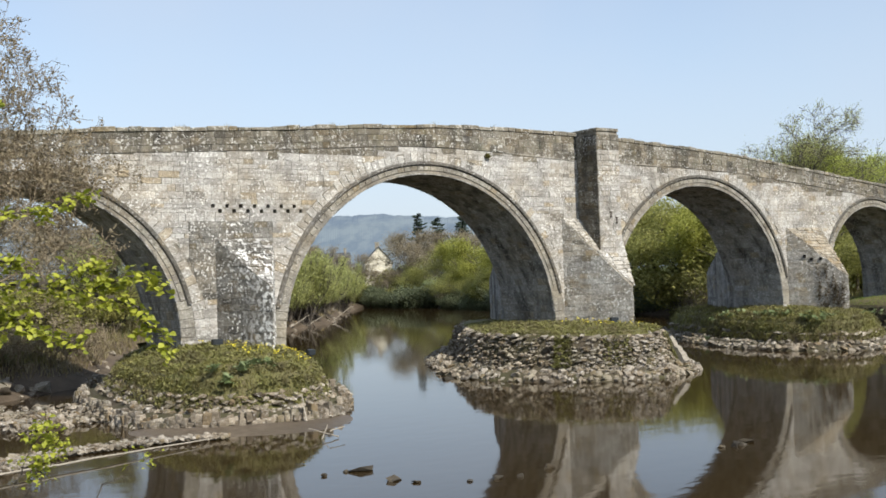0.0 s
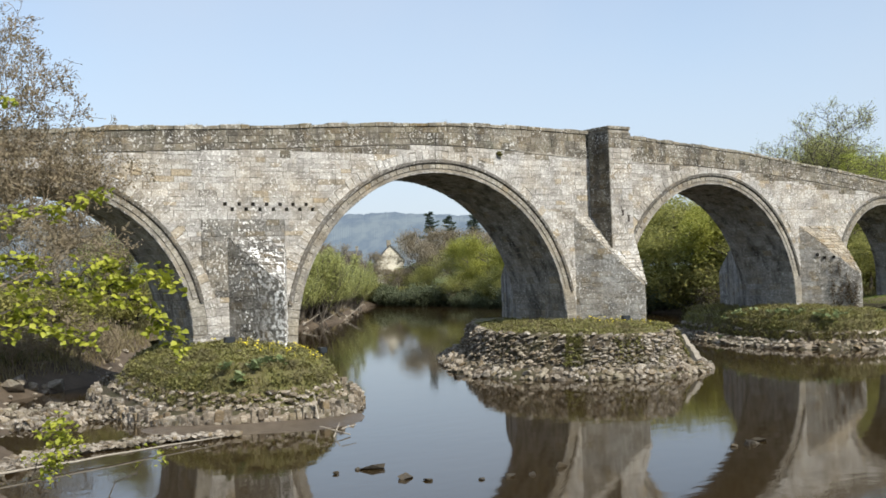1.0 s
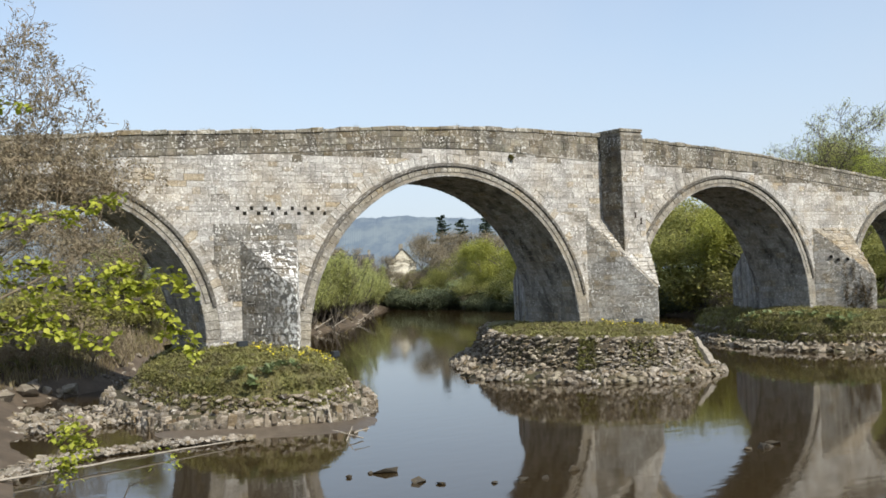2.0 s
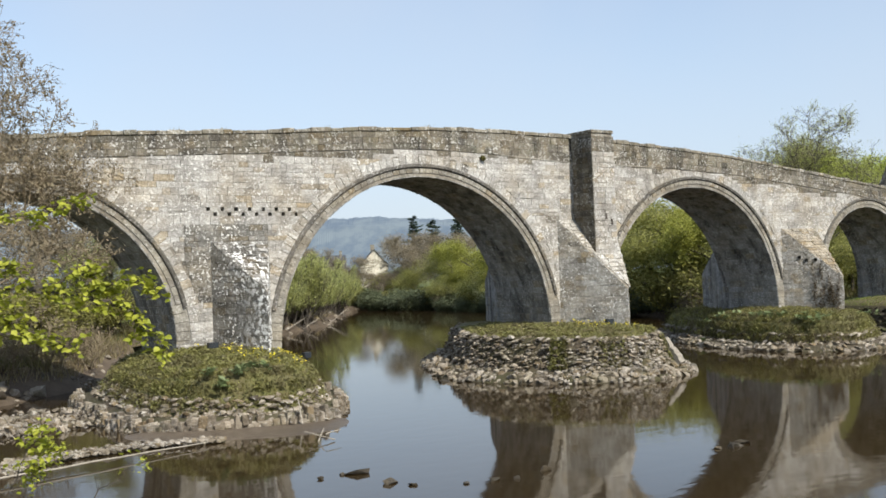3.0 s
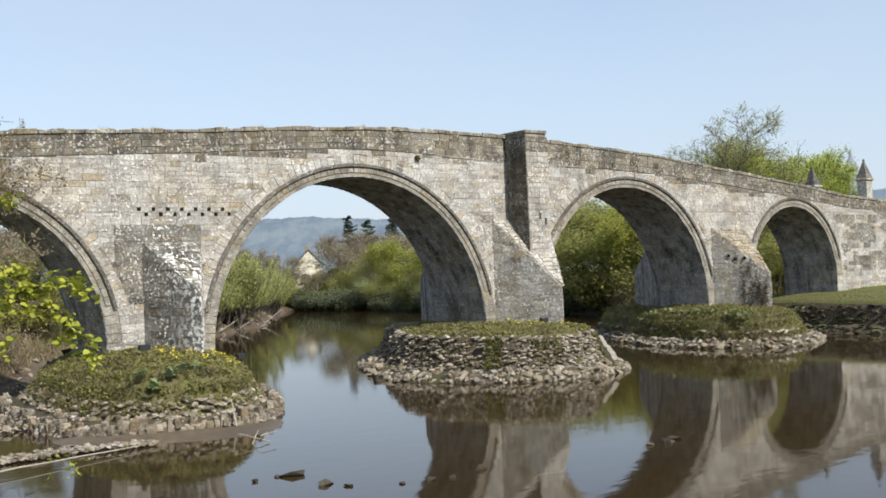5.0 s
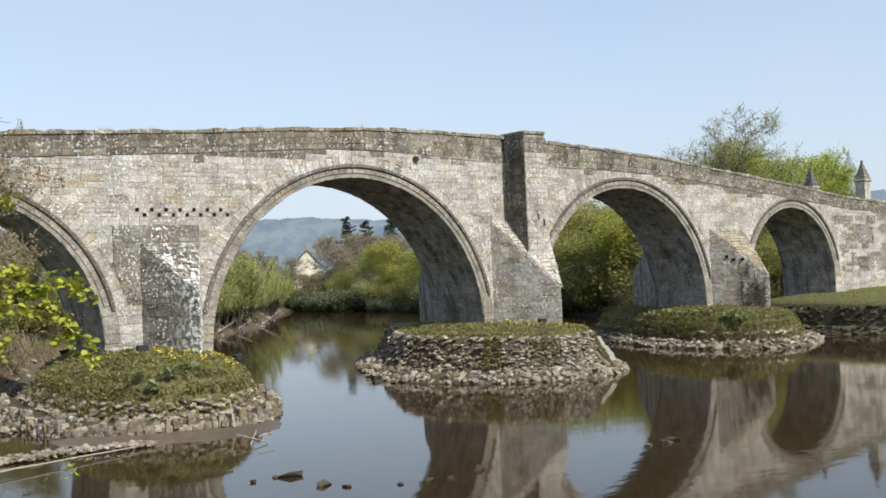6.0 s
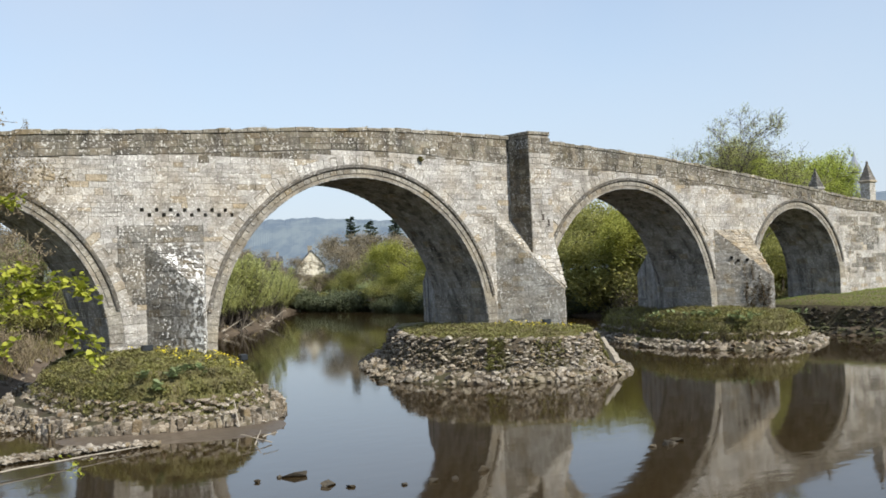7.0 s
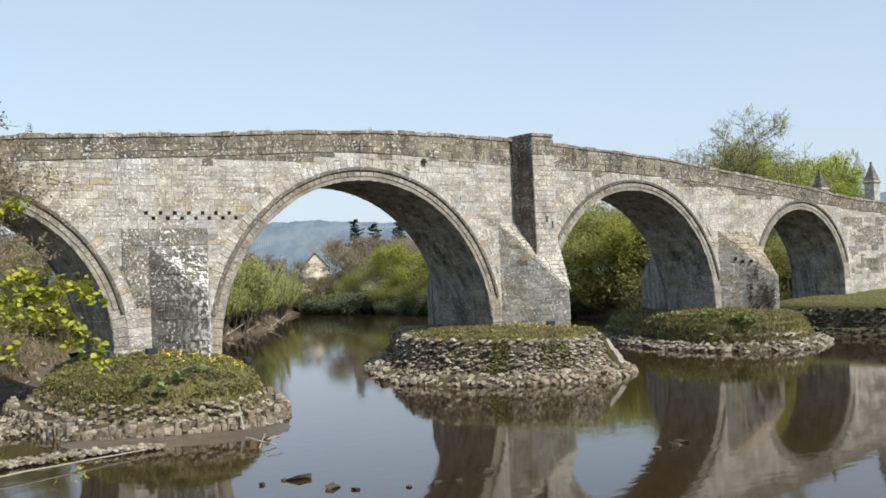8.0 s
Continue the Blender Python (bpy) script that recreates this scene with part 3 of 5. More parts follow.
def lay_cutwater(spec, side, index):
    """A pointed pier end: two upright faces and a slope from the bridge face down to the nose, all in courses."""
    x0, x1, ztop, nx_, ny_, nz_ = spec
    y = 0.0 if side < 0 else DEPTH
    a, b, tip = Vector((x0, y, ztop)), Vector((x1, y, ztop)), Vector((nx_, y + side * ny_, nz_))
    bm = bmesh.new()
    va, vb, vt = bm.verts.new(a), bm.verts.new(b), bm.verts.new(tip)
    la, lb, lt = bm.verts.new((x0, y, -1)), bm.verts.new((x1, y, -1)), bm.verts.new((nx_, tip.y, -1))
    for f in ((va, vt, vb), (va, la, lt, vt), (vt, lt, lb, vb), (va, vb, lb, la), (la, lb, lt)):
        bm.faces.new(f)
    bmesh.ops.recalc_face_normals(bm, faces=bm.faces)
    body = part("cutwater", bm, M_JOINT, bridge, "pointed grey stone cutwater with sloping top")
    rng, out, top = random.Random(300 + index * 2 + side), Stones(300 + index), Stones(310 + index)
    for p in (a, b):
        run = Vector((tip.x - p.x, tip.y - p.y, 0))
        length = run.length
        ex = run / length
        n = Vector((ex.y, -ex.x, 0))
        if n.dot(Vector((p.x - (a.x + b.x) / 2, side * 0.01, 0))) < 0:
            n = -n
        fr = plane_frame(Vector((p.x, p.y, 0)), ex, Vector((0, 0, 1)), n)
        limit = lambda z: length if z <= nz_ else length * (ztop - z) / (ztop - nz_)
        for z0, z1 in courses(rng, 1.2, ztop, 0.26, 0.36):
            r0, r1 = limit(z0), limit(min(z1, ztop))
            cuts = split(rng, 0.0, max(r0, 0.2), 0.4, 0.85)
            for k, (c, d) in enumerate(zip(cuts[:-1], cuts[1:])):
                d1 = min(d, r1)
                if d1 < c + 0.02:
                    d1 = c + 0.02
                out.add([(c, z0), (d, z0), (d1, min(z1, ztop)), (c, min(z1, ztop))], fr, -0.04, 0.012 + rng.uniform(0, 0.025))
    ey = (tip - Vector(((a.x + b.x) / 2, y, ztop)))
    slant = Vector((0, ey.y, ey.z))
    height = slant.length
    ev = slant / height
    n = Vector((1, 0, 0)).cross(ev)
    n = n if n.z > 0 else -n
    mid = Vector(((a.x + b.x) / 2, y, ztop))
    fr = plane_frame(mid, Vector((1, 0, 0)), ev, n)
    half = (x1 - x0) / 2
    for v0, v1 in courses(rng, 0.0, height - 0.1, 0.24, 0.34):
        v1 = min(v1, height)
        h0, h1 = half * (1 - v0 / height), half * (1 - v1 / height)
        cuts = split(rng, -h0, h0, 0.4, 0.8)
        for c, d in zip(cuts[:-1], cuts[1:]):
            top.add([(c, v0), (d, v0), (min(d, max(h1, c + 0.02)), v1), (max(c, min(-h1, d - 0.02)), v1)], fr, -0.03, 0.02 + rng.uniform(0, 0.05), 0.012, 0.02)
    # rear faces take the darker soffit stone, standing in for tree shade
    tagged(part("face_masonry", out.mesh(), M_SOFFIT if side > 0 else M_LICHEN if index == 0 else M_CUT, body), kind="stuff")
    tagged(part("slope_masonry", top.mesh(), M_TAN if index == 2 else M_CUT if index == 1 and side < 0 else M_TOP, body, "lichen-whitened sloping top courses" if index == 0 else "worn sloping top courses"), kind="stuff")
    return body


def lay_tower():
    x0, x1, p = TOWER
    bm = bmesh.new()
    box(bm, (x0 + 0.05, -p + 0.05, 4.8), (x1 - 0.05, 0.3, 13.5))
    body = part("refuge_tower", bm, M_JOINT, bridge, "square stone refuge rising over the cutwater")
    rng = random.Random(400)
    meshes, grime_and_shade = blocks(M_ASHLAR), blocks(M_PARAPET)
    k = 0
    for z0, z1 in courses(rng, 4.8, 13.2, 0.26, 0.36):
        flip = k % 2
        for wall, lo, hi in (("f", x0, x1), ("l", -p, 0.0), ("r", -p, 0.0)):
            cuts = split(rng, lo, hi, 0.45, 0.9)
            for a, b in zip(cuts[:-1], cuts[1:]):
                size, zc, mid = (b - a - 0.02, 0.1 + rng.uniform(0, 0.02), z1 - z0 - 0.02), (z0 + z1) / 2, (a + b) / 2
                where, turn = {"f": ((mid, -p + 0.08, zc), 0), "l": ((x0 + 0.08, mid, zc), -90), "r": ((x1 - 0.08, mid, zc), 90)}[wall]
                # dark stone deepens the left side's shade and weathering; the top is just weathered
                single((grime_and_shade if wall == "l" or z0 > 12.2 else meshes)[k % 6], body, "stone", where, size, None, (0, 0, turn))
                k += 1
    for a, b in ((x0 - 0.02, (x0 + x1) / 2 - 0.01), ((x0 + x1) / 2 + 0.01, x1 + 0.02)):
        bm = bmesh.new()
        box(bm, (a, -p - 0.025, 13.42), (b, 0.45, 13.62))
        bmesh.ops.bevel(bm, geom=bm.edges[:], offset=0.03, segments=1, affect="EDGES")
        part("coping_stone", bm, M_COPING, body)


lay_front()
for i in range(4):
    lay_arch(i)
lay_parapet(0)
lay_parapet(1)
for i, c in enumerate(CUTS):
    pier_end = lay_cutwater(c, -1, i)
    if i == 2:  # black blocks on the upstream face stand in for shaded square scaffold holes
        run, n = Vector((c[3] - c[0], -c[4], 0)).normalized(), Vector((-c[4], c[0] - c[3], 0)).normalized()
        for along, z in ((1.15, 5.82), (1.6, 5.6), (2.2, 5.62)):
            bm = bmesh.new()
            at = Vector((c[0], 0, z)) + run * along + n * 0.035
            vs = box(bm, (-0.1, -0.05, -0.1), (0.1, 0.02, 0.1))
            bmesh.ops.bevel(bm, geom=bm.edges[:], offset=0.01, segments=1, affect="EDGES")
            part("scaffold_hole", bm, M_HOLE_SHADE, pier_end, "small black block standing in for a shaded scaffold hole").matrix_basis = pose(*at, 0, 0, math.degrees(math.atan2(run.y, run.x)))
    lay_cutwater(REAR[i], 1, i)
lay_tower()
# thin string course under the parapet
bm = bmesh.new()
for a, b in zip(np.arange(37, 49, 1.0), np.arange(38, 50, 1.0)):
    a, b = float(a), float(b)
    prism(bm, [(a, -0.05, string_level(a) - 0.05), (b, -0.05, string_level(b) - 0.05), (b, -0.05, string_level(b) + 0.03), (a, -0.05, string_level(a) + 0.03)], (0, 0.2, 0))
bmesh.ops.remove_doubles(bm, verts=bm.verts, dist=0.001)
bmesh.ops.delete(bm, geom=[f for f in bm.faces if abs(f.normal.x) > 0.95], context="FACES_ONLY")
part("string_course", bm, M_RING, bridge, "thin projecting string course")


# ---- pier islands ----
ISLES = [
    dict(water=[(14.0, 4.1), (12.9, -5.4), (14, -8.7), (16.1, -10), (17.9, -10.4), (19.8, -10.8), (22.3, -7.9), (24.4, -3.4), (25.0, 1), (25, 7), (23, 12), (20.5, 15), (17, 12)],
         levels=[(0.3, -0.6), (0.0, 0.0), (-0.35, 0.38), (-0.95, 0.52), (-1.25, 1.15), (-1.6, 1.75), (-2.3, 2.15)], top=2.62, lean=0.35),
    dict(water=[(34.9, 5.0), (32.6, 0.9), (32.2, -2.8), (32.9, -5.2), (34.2, -7.5), (36.1, -9.3), (38.7, -10.1), (42.2, -9.2), (45, -6.1), (47.2, -1), (47.6, 6), (46.5, 12), (44, 15), (40.6, 13.5), (37.4, 9.5)],
         levels=[(0.3, -0.6), (0.0, 0.0), (-0.25, 0.28), (-0.75, 0.5), (-0.95, 1.1), (-1.2, 2.12), (-1.9, 2.3)], top=2.45, lean=1.0, ends=1.0),
    dict(water=[(57.8, 6.7), (55.0, 0.9), (54.3, -4.2), (55.9, -7.2), (57.9, -8.9), (61.4, -8.2), (66, -5.5), (68.3, -1), (68.6, 6), (66, 12), (63, 15), (60, 12)],
         levels=[(0.3, -0.6), (0.0, 0.0), (-0.5, 0.28), (-1.2, 0.42), (-1.5, 1.0), (-1.8, 1.65), (-2.3, 1.95)], top=2.4, lean=0.0),
    dict(water=[(70.6, 5), (69.8, 0), (68.8, -5), (68.6, -9), (70.5, -15), (76, -20), (86, -22), (96, -16), (97, 2), (90, 9), (78, 9)],
         levels=[(0.3, -0.6), (0.0, 0.0), (-0.4, 0.35), (-1.0, 0.45), (-1.3, 1.2), (-1.6, 2.0), (-2.4, 2.3)], top=3.0, lean=0.0),
]


def isle_ring(spec, n=96):
    p = np.array(spec["water"], float)
    q = np.vstack([p, p[:1]])
    s = np.concatenate([[0], np.cumsum(np.hypot(*(q[1:] - q[:-1]).T))])
    u = np.linspace(0, s[-1], n, endpoint=False)
    ring = np.stack([np.interp(u, s, q[:, 0]), np.interp(u, s, q[:, 1])], 1)
    for _ in range(6):
        ring = (np.roll(ring, 1, 0) + 2 * ring + np.roll(ring, -1, 0)) / 4
    return ring


class Isle:
    """Plan ring of an island and its side profile; at(u, s) gives a place on the flank."""

    def __init__(self, spec):
        self.spec, self.ring = spec, isle_ring(spec)
        self.c = self.ring.mean(0)
        tang = np.roll(self.ring, -1, 0) - np.roll(self.ring, 1, 0)
        out = np.stack([tang[:, 1], -tang[:, 0]], 1)
        out /= np.hypot(*out.T)[:, None]
        sign = np.sign((out * (self.ring - self.c)).sum(1)).mean()
        self.out = out * (1 if sign > 0 else -1)
        self.length = np.hypot(*(np.roll(self.ring, -1, 0) - self.ring).T).sum()

    def flank(self, i, off, z):
        n = len(self.ring)
        i0, f = int(i) % n, i - int(i)
        r = self.ring[i0] * (1 - f) + self.ring[(i0 + 1) % n] * f
        o = self.out[i0] * (1 - f) + self.out[(i0 + 1) % n] * f
        k = 1 + self.spec["lean"] * max(0.0, -o[0]) + self.spec.get("ends", 0.0) * max(0.0, o[0])
        v = r + o * (off * k if off < 0 else off)
        return v[0], v[1], z, o

    def offset(self, z):
        lv = self.spec["levels"]
        return interp(z, [b for a, b in lv], [a for a, b in lv])

    def mesh(self):
        n, verts = len(self.ring), []
        for off, z in self.spec["levels"]:
            for i in range(n):
                x, y, zz, o = self.flank(i, off, z)
                verts.append((x, y, zz + 0.06 * fbm(x, y, 0.9, z)))
        rim = np.array(verts[-n:])
        for f in (0.8, 0.58, 0.36, 0.14):
            for r in rim:
                x, y = self.c + (r[:2] - self.c) * f
                z = r[2] + (self.spec["top"] - r[2]) * (1 - f ** 2) + 0.1 * fbm(x, y, 0.7)
                verts.append((x, y, z))
        m = len(self.spec["levels"]) + 4
        faces = [(j * n + i, j * n + (i + 1) % n, (j + 1) * n + (i + 1) % n, (j + 1) * n + i) for j in range(m - 1) for i in range(n)]
        faces.append([(m - 1) * n + i for i in range(n)])
        me = mesh_of("mound", verts, faces)
        for p in me.polygons:
            p.use_smooth = True
        return me


def rock_mesh(seed, name="stone"):
    """An angular broken stone about 1 across."""
    rng = random.Random(seed)
    bm = bmesh.new()
    pts = []
    while len(pts) < 12:
        v = Vector((rng.uniform(-1, 1), rng.uniform(-1, 1), rng.uniform(-1, 1)))
        if 0.55 < v.length < 1.0:
            pts.append(v.normalized() * rng.uniform(0.42, 0.58))
    vs = [bm.verts.new(p) for p in pts]
    bmesh.ops.convex_hull(bm, input=vs)
    bmesh.ops.delete(bm, geom=[v for v in bm.verts if not v.link_faces], context="VERTS")
    return from_bm(name, bm)


ROCKS = [rock_mesh(500 + i) for i in range(10)]
for me in ROCKS:
    me.materials.append(M_RUBBLE)


def joined_copies(meshes, places):
    """Many placed copies as one mesh: places are matrices."""
    vv, ff, n = [], [], 0
    for k, m in enumerate(places):
        me = meshes[k % len(meshes)]
        vv += [m @ v.co for v in me.vertices]
        ff += [tuple(n + i for i in p.vertices) for p in me.polygons]
        n += len(me.vertices)
    return mesh_of("stones", vv, ff)


def wall_stones(isle, ob, rows, seed, near, rocks=ROCKS, bare=0.16):
    """Rows of (height, course height, stone width, stone depth, upright): dry-laid stones round the flank."""
    rng = random.Random(seed)
    rest, count, n = [], 0, len(isle.ring)
    for z, h, w, deep, wild in rows:
        s = 0.0
        while s < isle.length:
            ww = w * rng.uniform(0.6, 1.5)
            i = (s + ww / 2) / isle.length * n
            x, y, zz, o = isle.flank(i, isle.offset(z) - deep * 0.1 + rng.gauss(0, 0.06), z + rng.uniform(-0.4, 0.4) * h)
            s += ww * rng.uniform(0.9, 1.1)
            if rng.random() < (0.06 if z < 0.45 else bare):
                continue
            ang = math.degrees(math.atan2(o[1], o[0])) - 90
            m = pose(x, y, zz, rng.uniform(-wild, wild), rng.uniform(-wild, wild), ang + rng.uniform(-wild, wild)) @ Matrix.Diagonal((ww * 1.25, deep * rng.uniform(0.8, 1.3), h * rng.uniform(0.8, 1.35), 1))
            if near(x, y) and count < 300 and rng.random() < 0.8:
                st = part("stone", rocks[count % len(rocks)], None, ob)
                st.matrix_basis = m
                count += 1
            else:
                rest.append(m)
    tagged(part("rubble", joined_copies(rocks, rest), rocks[0].materials[0], ob), kind="stuff")


# much darker rubble tones for the right bank wall
M_DARKSTONE = stone_material("dark_mossy_stone", [(0.05, 0.046, 0.038), (0.085, 0.078, 0.062), (0.125, 0.114, 0.094), (0.065, 0.06, 0.048)], moss=0.5)
DARK_ROCKS = [rock_mesh(530 + i) for i in range(6)]
for me in DARK_ROCKS:
    me.materials.append(M_DARKSTONE)
def slab_mesh(seed):
    """A roughly squared upright slab about 1 across, its corners knocked off."""
    rng = random.Random(seed)
    bm = bmesh.new()
    vs = box(bm, (-0.42, -0.45, -0.5), (0.42, 0.45, 0.5))
    for v in vs:
        v.co += Vector((rng.uniform(-0.09, 0.09), rng.uniform(-0.09, 0.09), rng.uniform(-0.1, 0.1)))
    bmesh.ops.bevel(bm, geom=bm.edges[:], offset=0.07, segments=1, affect="EDGES")
    me = from_bm("stone", bm)
    me.materials.append(M_RUBBLE)
    return me


SLABS = [slab_mesh(560 + i) for i in range(8)]
ISLE_OBS, ISLE_MESHES = [], []
for k, spec in enumerate(ISLES):
    isle = Isle(spec)
    ob = thing("river_island", ["turf-topped pier island ringed by upright slabs", "pier island with a drystone rubble wall", "low green pier island edged with loose stones", "grassy river bank held by a dark rubble wall"][k], "island" if k < 3 else "bank", group="pier islands" if k < 3 else "", kind="structure")
    me = isle.mesh()
    me.materials.append(M_TURF)
    me.materials.append(M_EARTH)
    for p in me.polygons:
        p.material_index = 1 if p.center.z < [0.8, 2.05, 0.8, 2.1][k] else 0
    part("mound", me, None, ob)
    ISLE_OBS.append(isle), ISLE_MESHES.append(me)
    front = [lambda x, y: y < -4.5, lambda x, y: y < -3.5, lambda x, y: y < -3.0, lambda x, y: x < 72][k]
    if k == 0:
        rows = [(0.05, 0.2, 0.26, 0.4, 30), (0.5, 0.24, 0.24, 0.45, 30), (0.5, 0.26, 0.26, 0.4, 30), (0.66, 0.22, 0.3, 0.35, 16), (0.85, 0.2, 0.32, 0.35, 12), (1.05, 0.2, 0.36, 0.3, 12)]
    elif k == 1:
        rows = [(0.04 + 0.09 * j, 0.27, 0.32, 0.45, 38) for j in range(6)] + [(0.55 + 0.115 * j, 0.16, 0.25, 0.3, 10) for j in range(13)] + [(2.08, 0.2, 0.34, 0.4, 14)]
    elif k == 3:
        rows = [(0.08, 0.35, 0.4, 0.5, 30), (0.35, 0.3, 0.42, 0.5, 30)] + [(0.6 + 0.24 * j, 0.26, 0.42, 0.35, 10) for j in range(6)]
    else:
        rows = [(0.06, 0.3, 0.36, 0.5, 35), (0.2, 0.28, 0.34, 0.45, 40), (0.35, 0.26, 0.36, 0.5, 35), (0.42, 0.22, 0.36, 0.4, 35), (0.9, 0.2, 0.5, 0.3, 20)]
    if k == 0:
        wall_stones(isle, ob, [(0.24, 0.42, 0.21, 0.3, 8), (0.14, 0.3, 0.24, 0.3, 14)], 650, front, SLABS)
    wall_stones(isle, ob, rows, 600 + k, front, DARK_ROCKS if k == 3 else ROCKS, 0.05 if k == 1 else 0.16)


# ---- plants ----
def scatter(me, count, seed, keep):
    """Random places and normals on the faces of a mesh for which keep(centre) holds."""
    tris = [p for p in me.polygons if keep(p.center)]
    area = np.cumsum([p.area for p in tris])
    rs = np.random.RandomState(seed)
    out = []
    for r in rs.rand(count) * area[-1]:
        p = tris[min(int(np.searchsorted(area, r)), len(tris) - 1)]
        w = rs.dirichlet([1] * len(p.vertices))
        out.append((sum((me.vertices[i].co * float(a) for i, a in zip(p.vertices, w)), Vector()), p.normal.copy()))
    return out


def blades(name, places, lo, hi, width, rng, lean=0.5):
    """Bent grass blades as one mesh."""
    vv, ff = [], []
    for p, nrm in places:
        a = rng.uniform(0, 6.283)
        h = rng.uniform(lo, hi)
        d = Vector((math.cos(a), math.sin(a), 0))
        side = Vector((-d.y, d.x, 0)) * width
        bend = rng.uniform(0.1, lean) * h
        n = len(vv)
        q = p - Vector((0, 0, 0.03))
        vv += [q - side, q + side, q + d * bend * 0.4 + Vector((0, 0, h * 0.6)) + side * 0.7, q + d * bend * 0.4 + Vector((0, 0, h * 0.6)) - side * 0.7, q + d * bend + Vector((0, 0, h))]
        ff += [(n, n + 1, n + 2, n + 3), (n + 3, n + 2, n + 4)]
    return mesh_of(name, vv, ff)


M_GRASS = leaf_material("grass_blade", (0.17, 0.17, 0.04), (0.34, 0.31, 0.12), 0.6, 0.4, (0.15, 0.13, 0.065))
M_LAWN = leaf_material("fresh_lawn_blade", (0.13, 0.19, 0.03), (0.24, 0.30, 0.06), 0.6)
M_GRASS_DRY = leaf_material("dry_grass_blade", (0.2, 0.16, 0.08), (0.3, 0.26, 0.15), 0.7)
M_YELLOW = leaf_material("yellow_petal", (0.75, 0.62, 0.03), (0.85, 0.74, 0.08), 0.6)
M_BROAD = leaf_material("grey_green_leaf", (0.12, 0.16, 0.06), (0.2, 0.24, 0.12), 0.55, 0.25)
rng = random.Random(71)
for k, me in enumerate(ISLE_MESHES):
    zmin = [0.85, 2.0, 0.6, 2.0][k]
    tall = [(0.06, 0.17), (0.05, 0.15), (0.1, 0.3), (0.05, 0.14)][k]
    pts = scatter(me, [42000, 20000, 26000, 24000][k], 80 + k, lambda c: c.z > zmin and c.y < (8 if k != 2 else 15))
    thing("grass", "short rough spring grass growing on a stone-edged bank", "grass", kind="stuff", data=blades("grass", pts, tall[0], tall[1], 0.02, rng, 1.3), material=M_LAWN if k == 3 else M_GRASS)
    dry = scatter(me, 2500, 90 + k, lambda c: 0.5 < c.z < zmin + 0.5 and c.y < 2)
    thing("dry_grass", "straw-coloured dead grass between the wall stones", "grass", kind="stuff", data=blades("dry_grass", dry, 0.1, 0.3, 0.016, rng, 1.0), material=M_GRASS_DRY)


def flower_mesh():
    vv, ff = [], []
    for i in range(7):
        a = i * 6.283 / 7
        n = len(vv)
        d, s = Vector((math.cos(a), math.sin(a), 0.25)) * 0.055, Vector((-math.sin(a), math.cos(a), 0)) * 0.022
        vv += [Vector((0, 0, 0)), d * 0.6 - s, d, d * 0.6 + s]
        ff.append((n, n + 1, n + 2, n + 3))
    n = len(vv)
    vv += [Vector((-0.006, 0, -0.22)), Vector((0.006, 0, -0.22)), Vector((0.005, 0, 0)), Vector((-0.005, 0, 0))]
    ff.append((n, n + 1, n + 2, n + 3))
    return mesh_of("flower", vv, ff)


FLOWER = flower_mesh()
FLOWER.materials.append(M_YELLOW)
for me, count, area in ((ISLE_MESHES[0], 110, lambda c: c.z > 1.5 and c.x > 18.5 and -7 < c.y < 0), (ISLE_MESHES[1], 80, lambda c: c.z > 1.85 and -7 < c.y < -0.5 and c.x > 39)):
    for p, nrm in scatter(me, count, count, area):
        f = thing("yellow_flower", "small yellow dandelion in island turf", "flower", group="dandelions", data=FLOWER)
        f.matrix_basis = pose(p.x, p.y, p.z + rng.uniform(0.18, 0.3), rng.uniform(-35, 20), rng.uniform(-25, 25), rng.uniform(0, 360))


def leaf_shape(length, width, cup=0.15):
    """A pointed oval leaf folded along its rib, growing along +y."""
    y = [0.0, 0.3, 0.65, 1.0]
    w = [0.0, 0.5, 0.42, 0.0]
    vv = [(0, 0, 0), (0, length * 0.3, cup * -0.1 * length), (0, length * 0.65, 0), (0, length, -0.12 * length)]
    vv += [(s * width * k, length * t, cup * length * k) for s in (-1, 1) for t, k in ((0.3, 0.5), (0.65, 0.42))]
    ff = [(0, 1, 4), (1, 2, 5, 4), (2, 3, 5), (0, 6, 1), (1, 6, 7, 2), (2, 7, 3)]
    return vv, ff


def rosette(name, label, at, leaves, size, material, rng, category="plant", group=""):
    vv, ff = leaf_shape(size, size * 0.75)
    me = mesh_of("leaf", vv, ff)
    me.materials.append(material)
    ob = thing(name, label, category, at=at, group=group)
    for i in range(leaves):
        lf = part("leaf", me, None, ob)
        s = rng.uniform(0.6, 1.1)
        lf.matrix_basis = pose(rng.uniform(-0.1, 0.1), rng.uniform(-0.1, 0.1), rng.uniform(0.05, 0.3), rng.uniform(0, 55), rng.uniform(-20, 20), rng.uniform(0, 360)) @ Matrix.Diagonal((s, s, s, 1))
    return ob


def on_mesh(me, x, y):
    from_top = [v.co.z for v in me.vertices if (v.co.x - x) ** 2 + (v.co.y - y) ** 2 < 1.2]
    return max(from_top) if from_top else 0.0


for i in range(15):
    x, y = rng.uniform(16.0, 18.6), rng.uniform(-8.6, -7.2)
    rosette("broadleaf_plant", "clump of broad grey-green leaves on the island bank", (x, y, on_mesh(ISLE_MESHES[0], x, y) - 0.25), 8, 0.34, M_BROAD, rng, group="broadleaf plants")
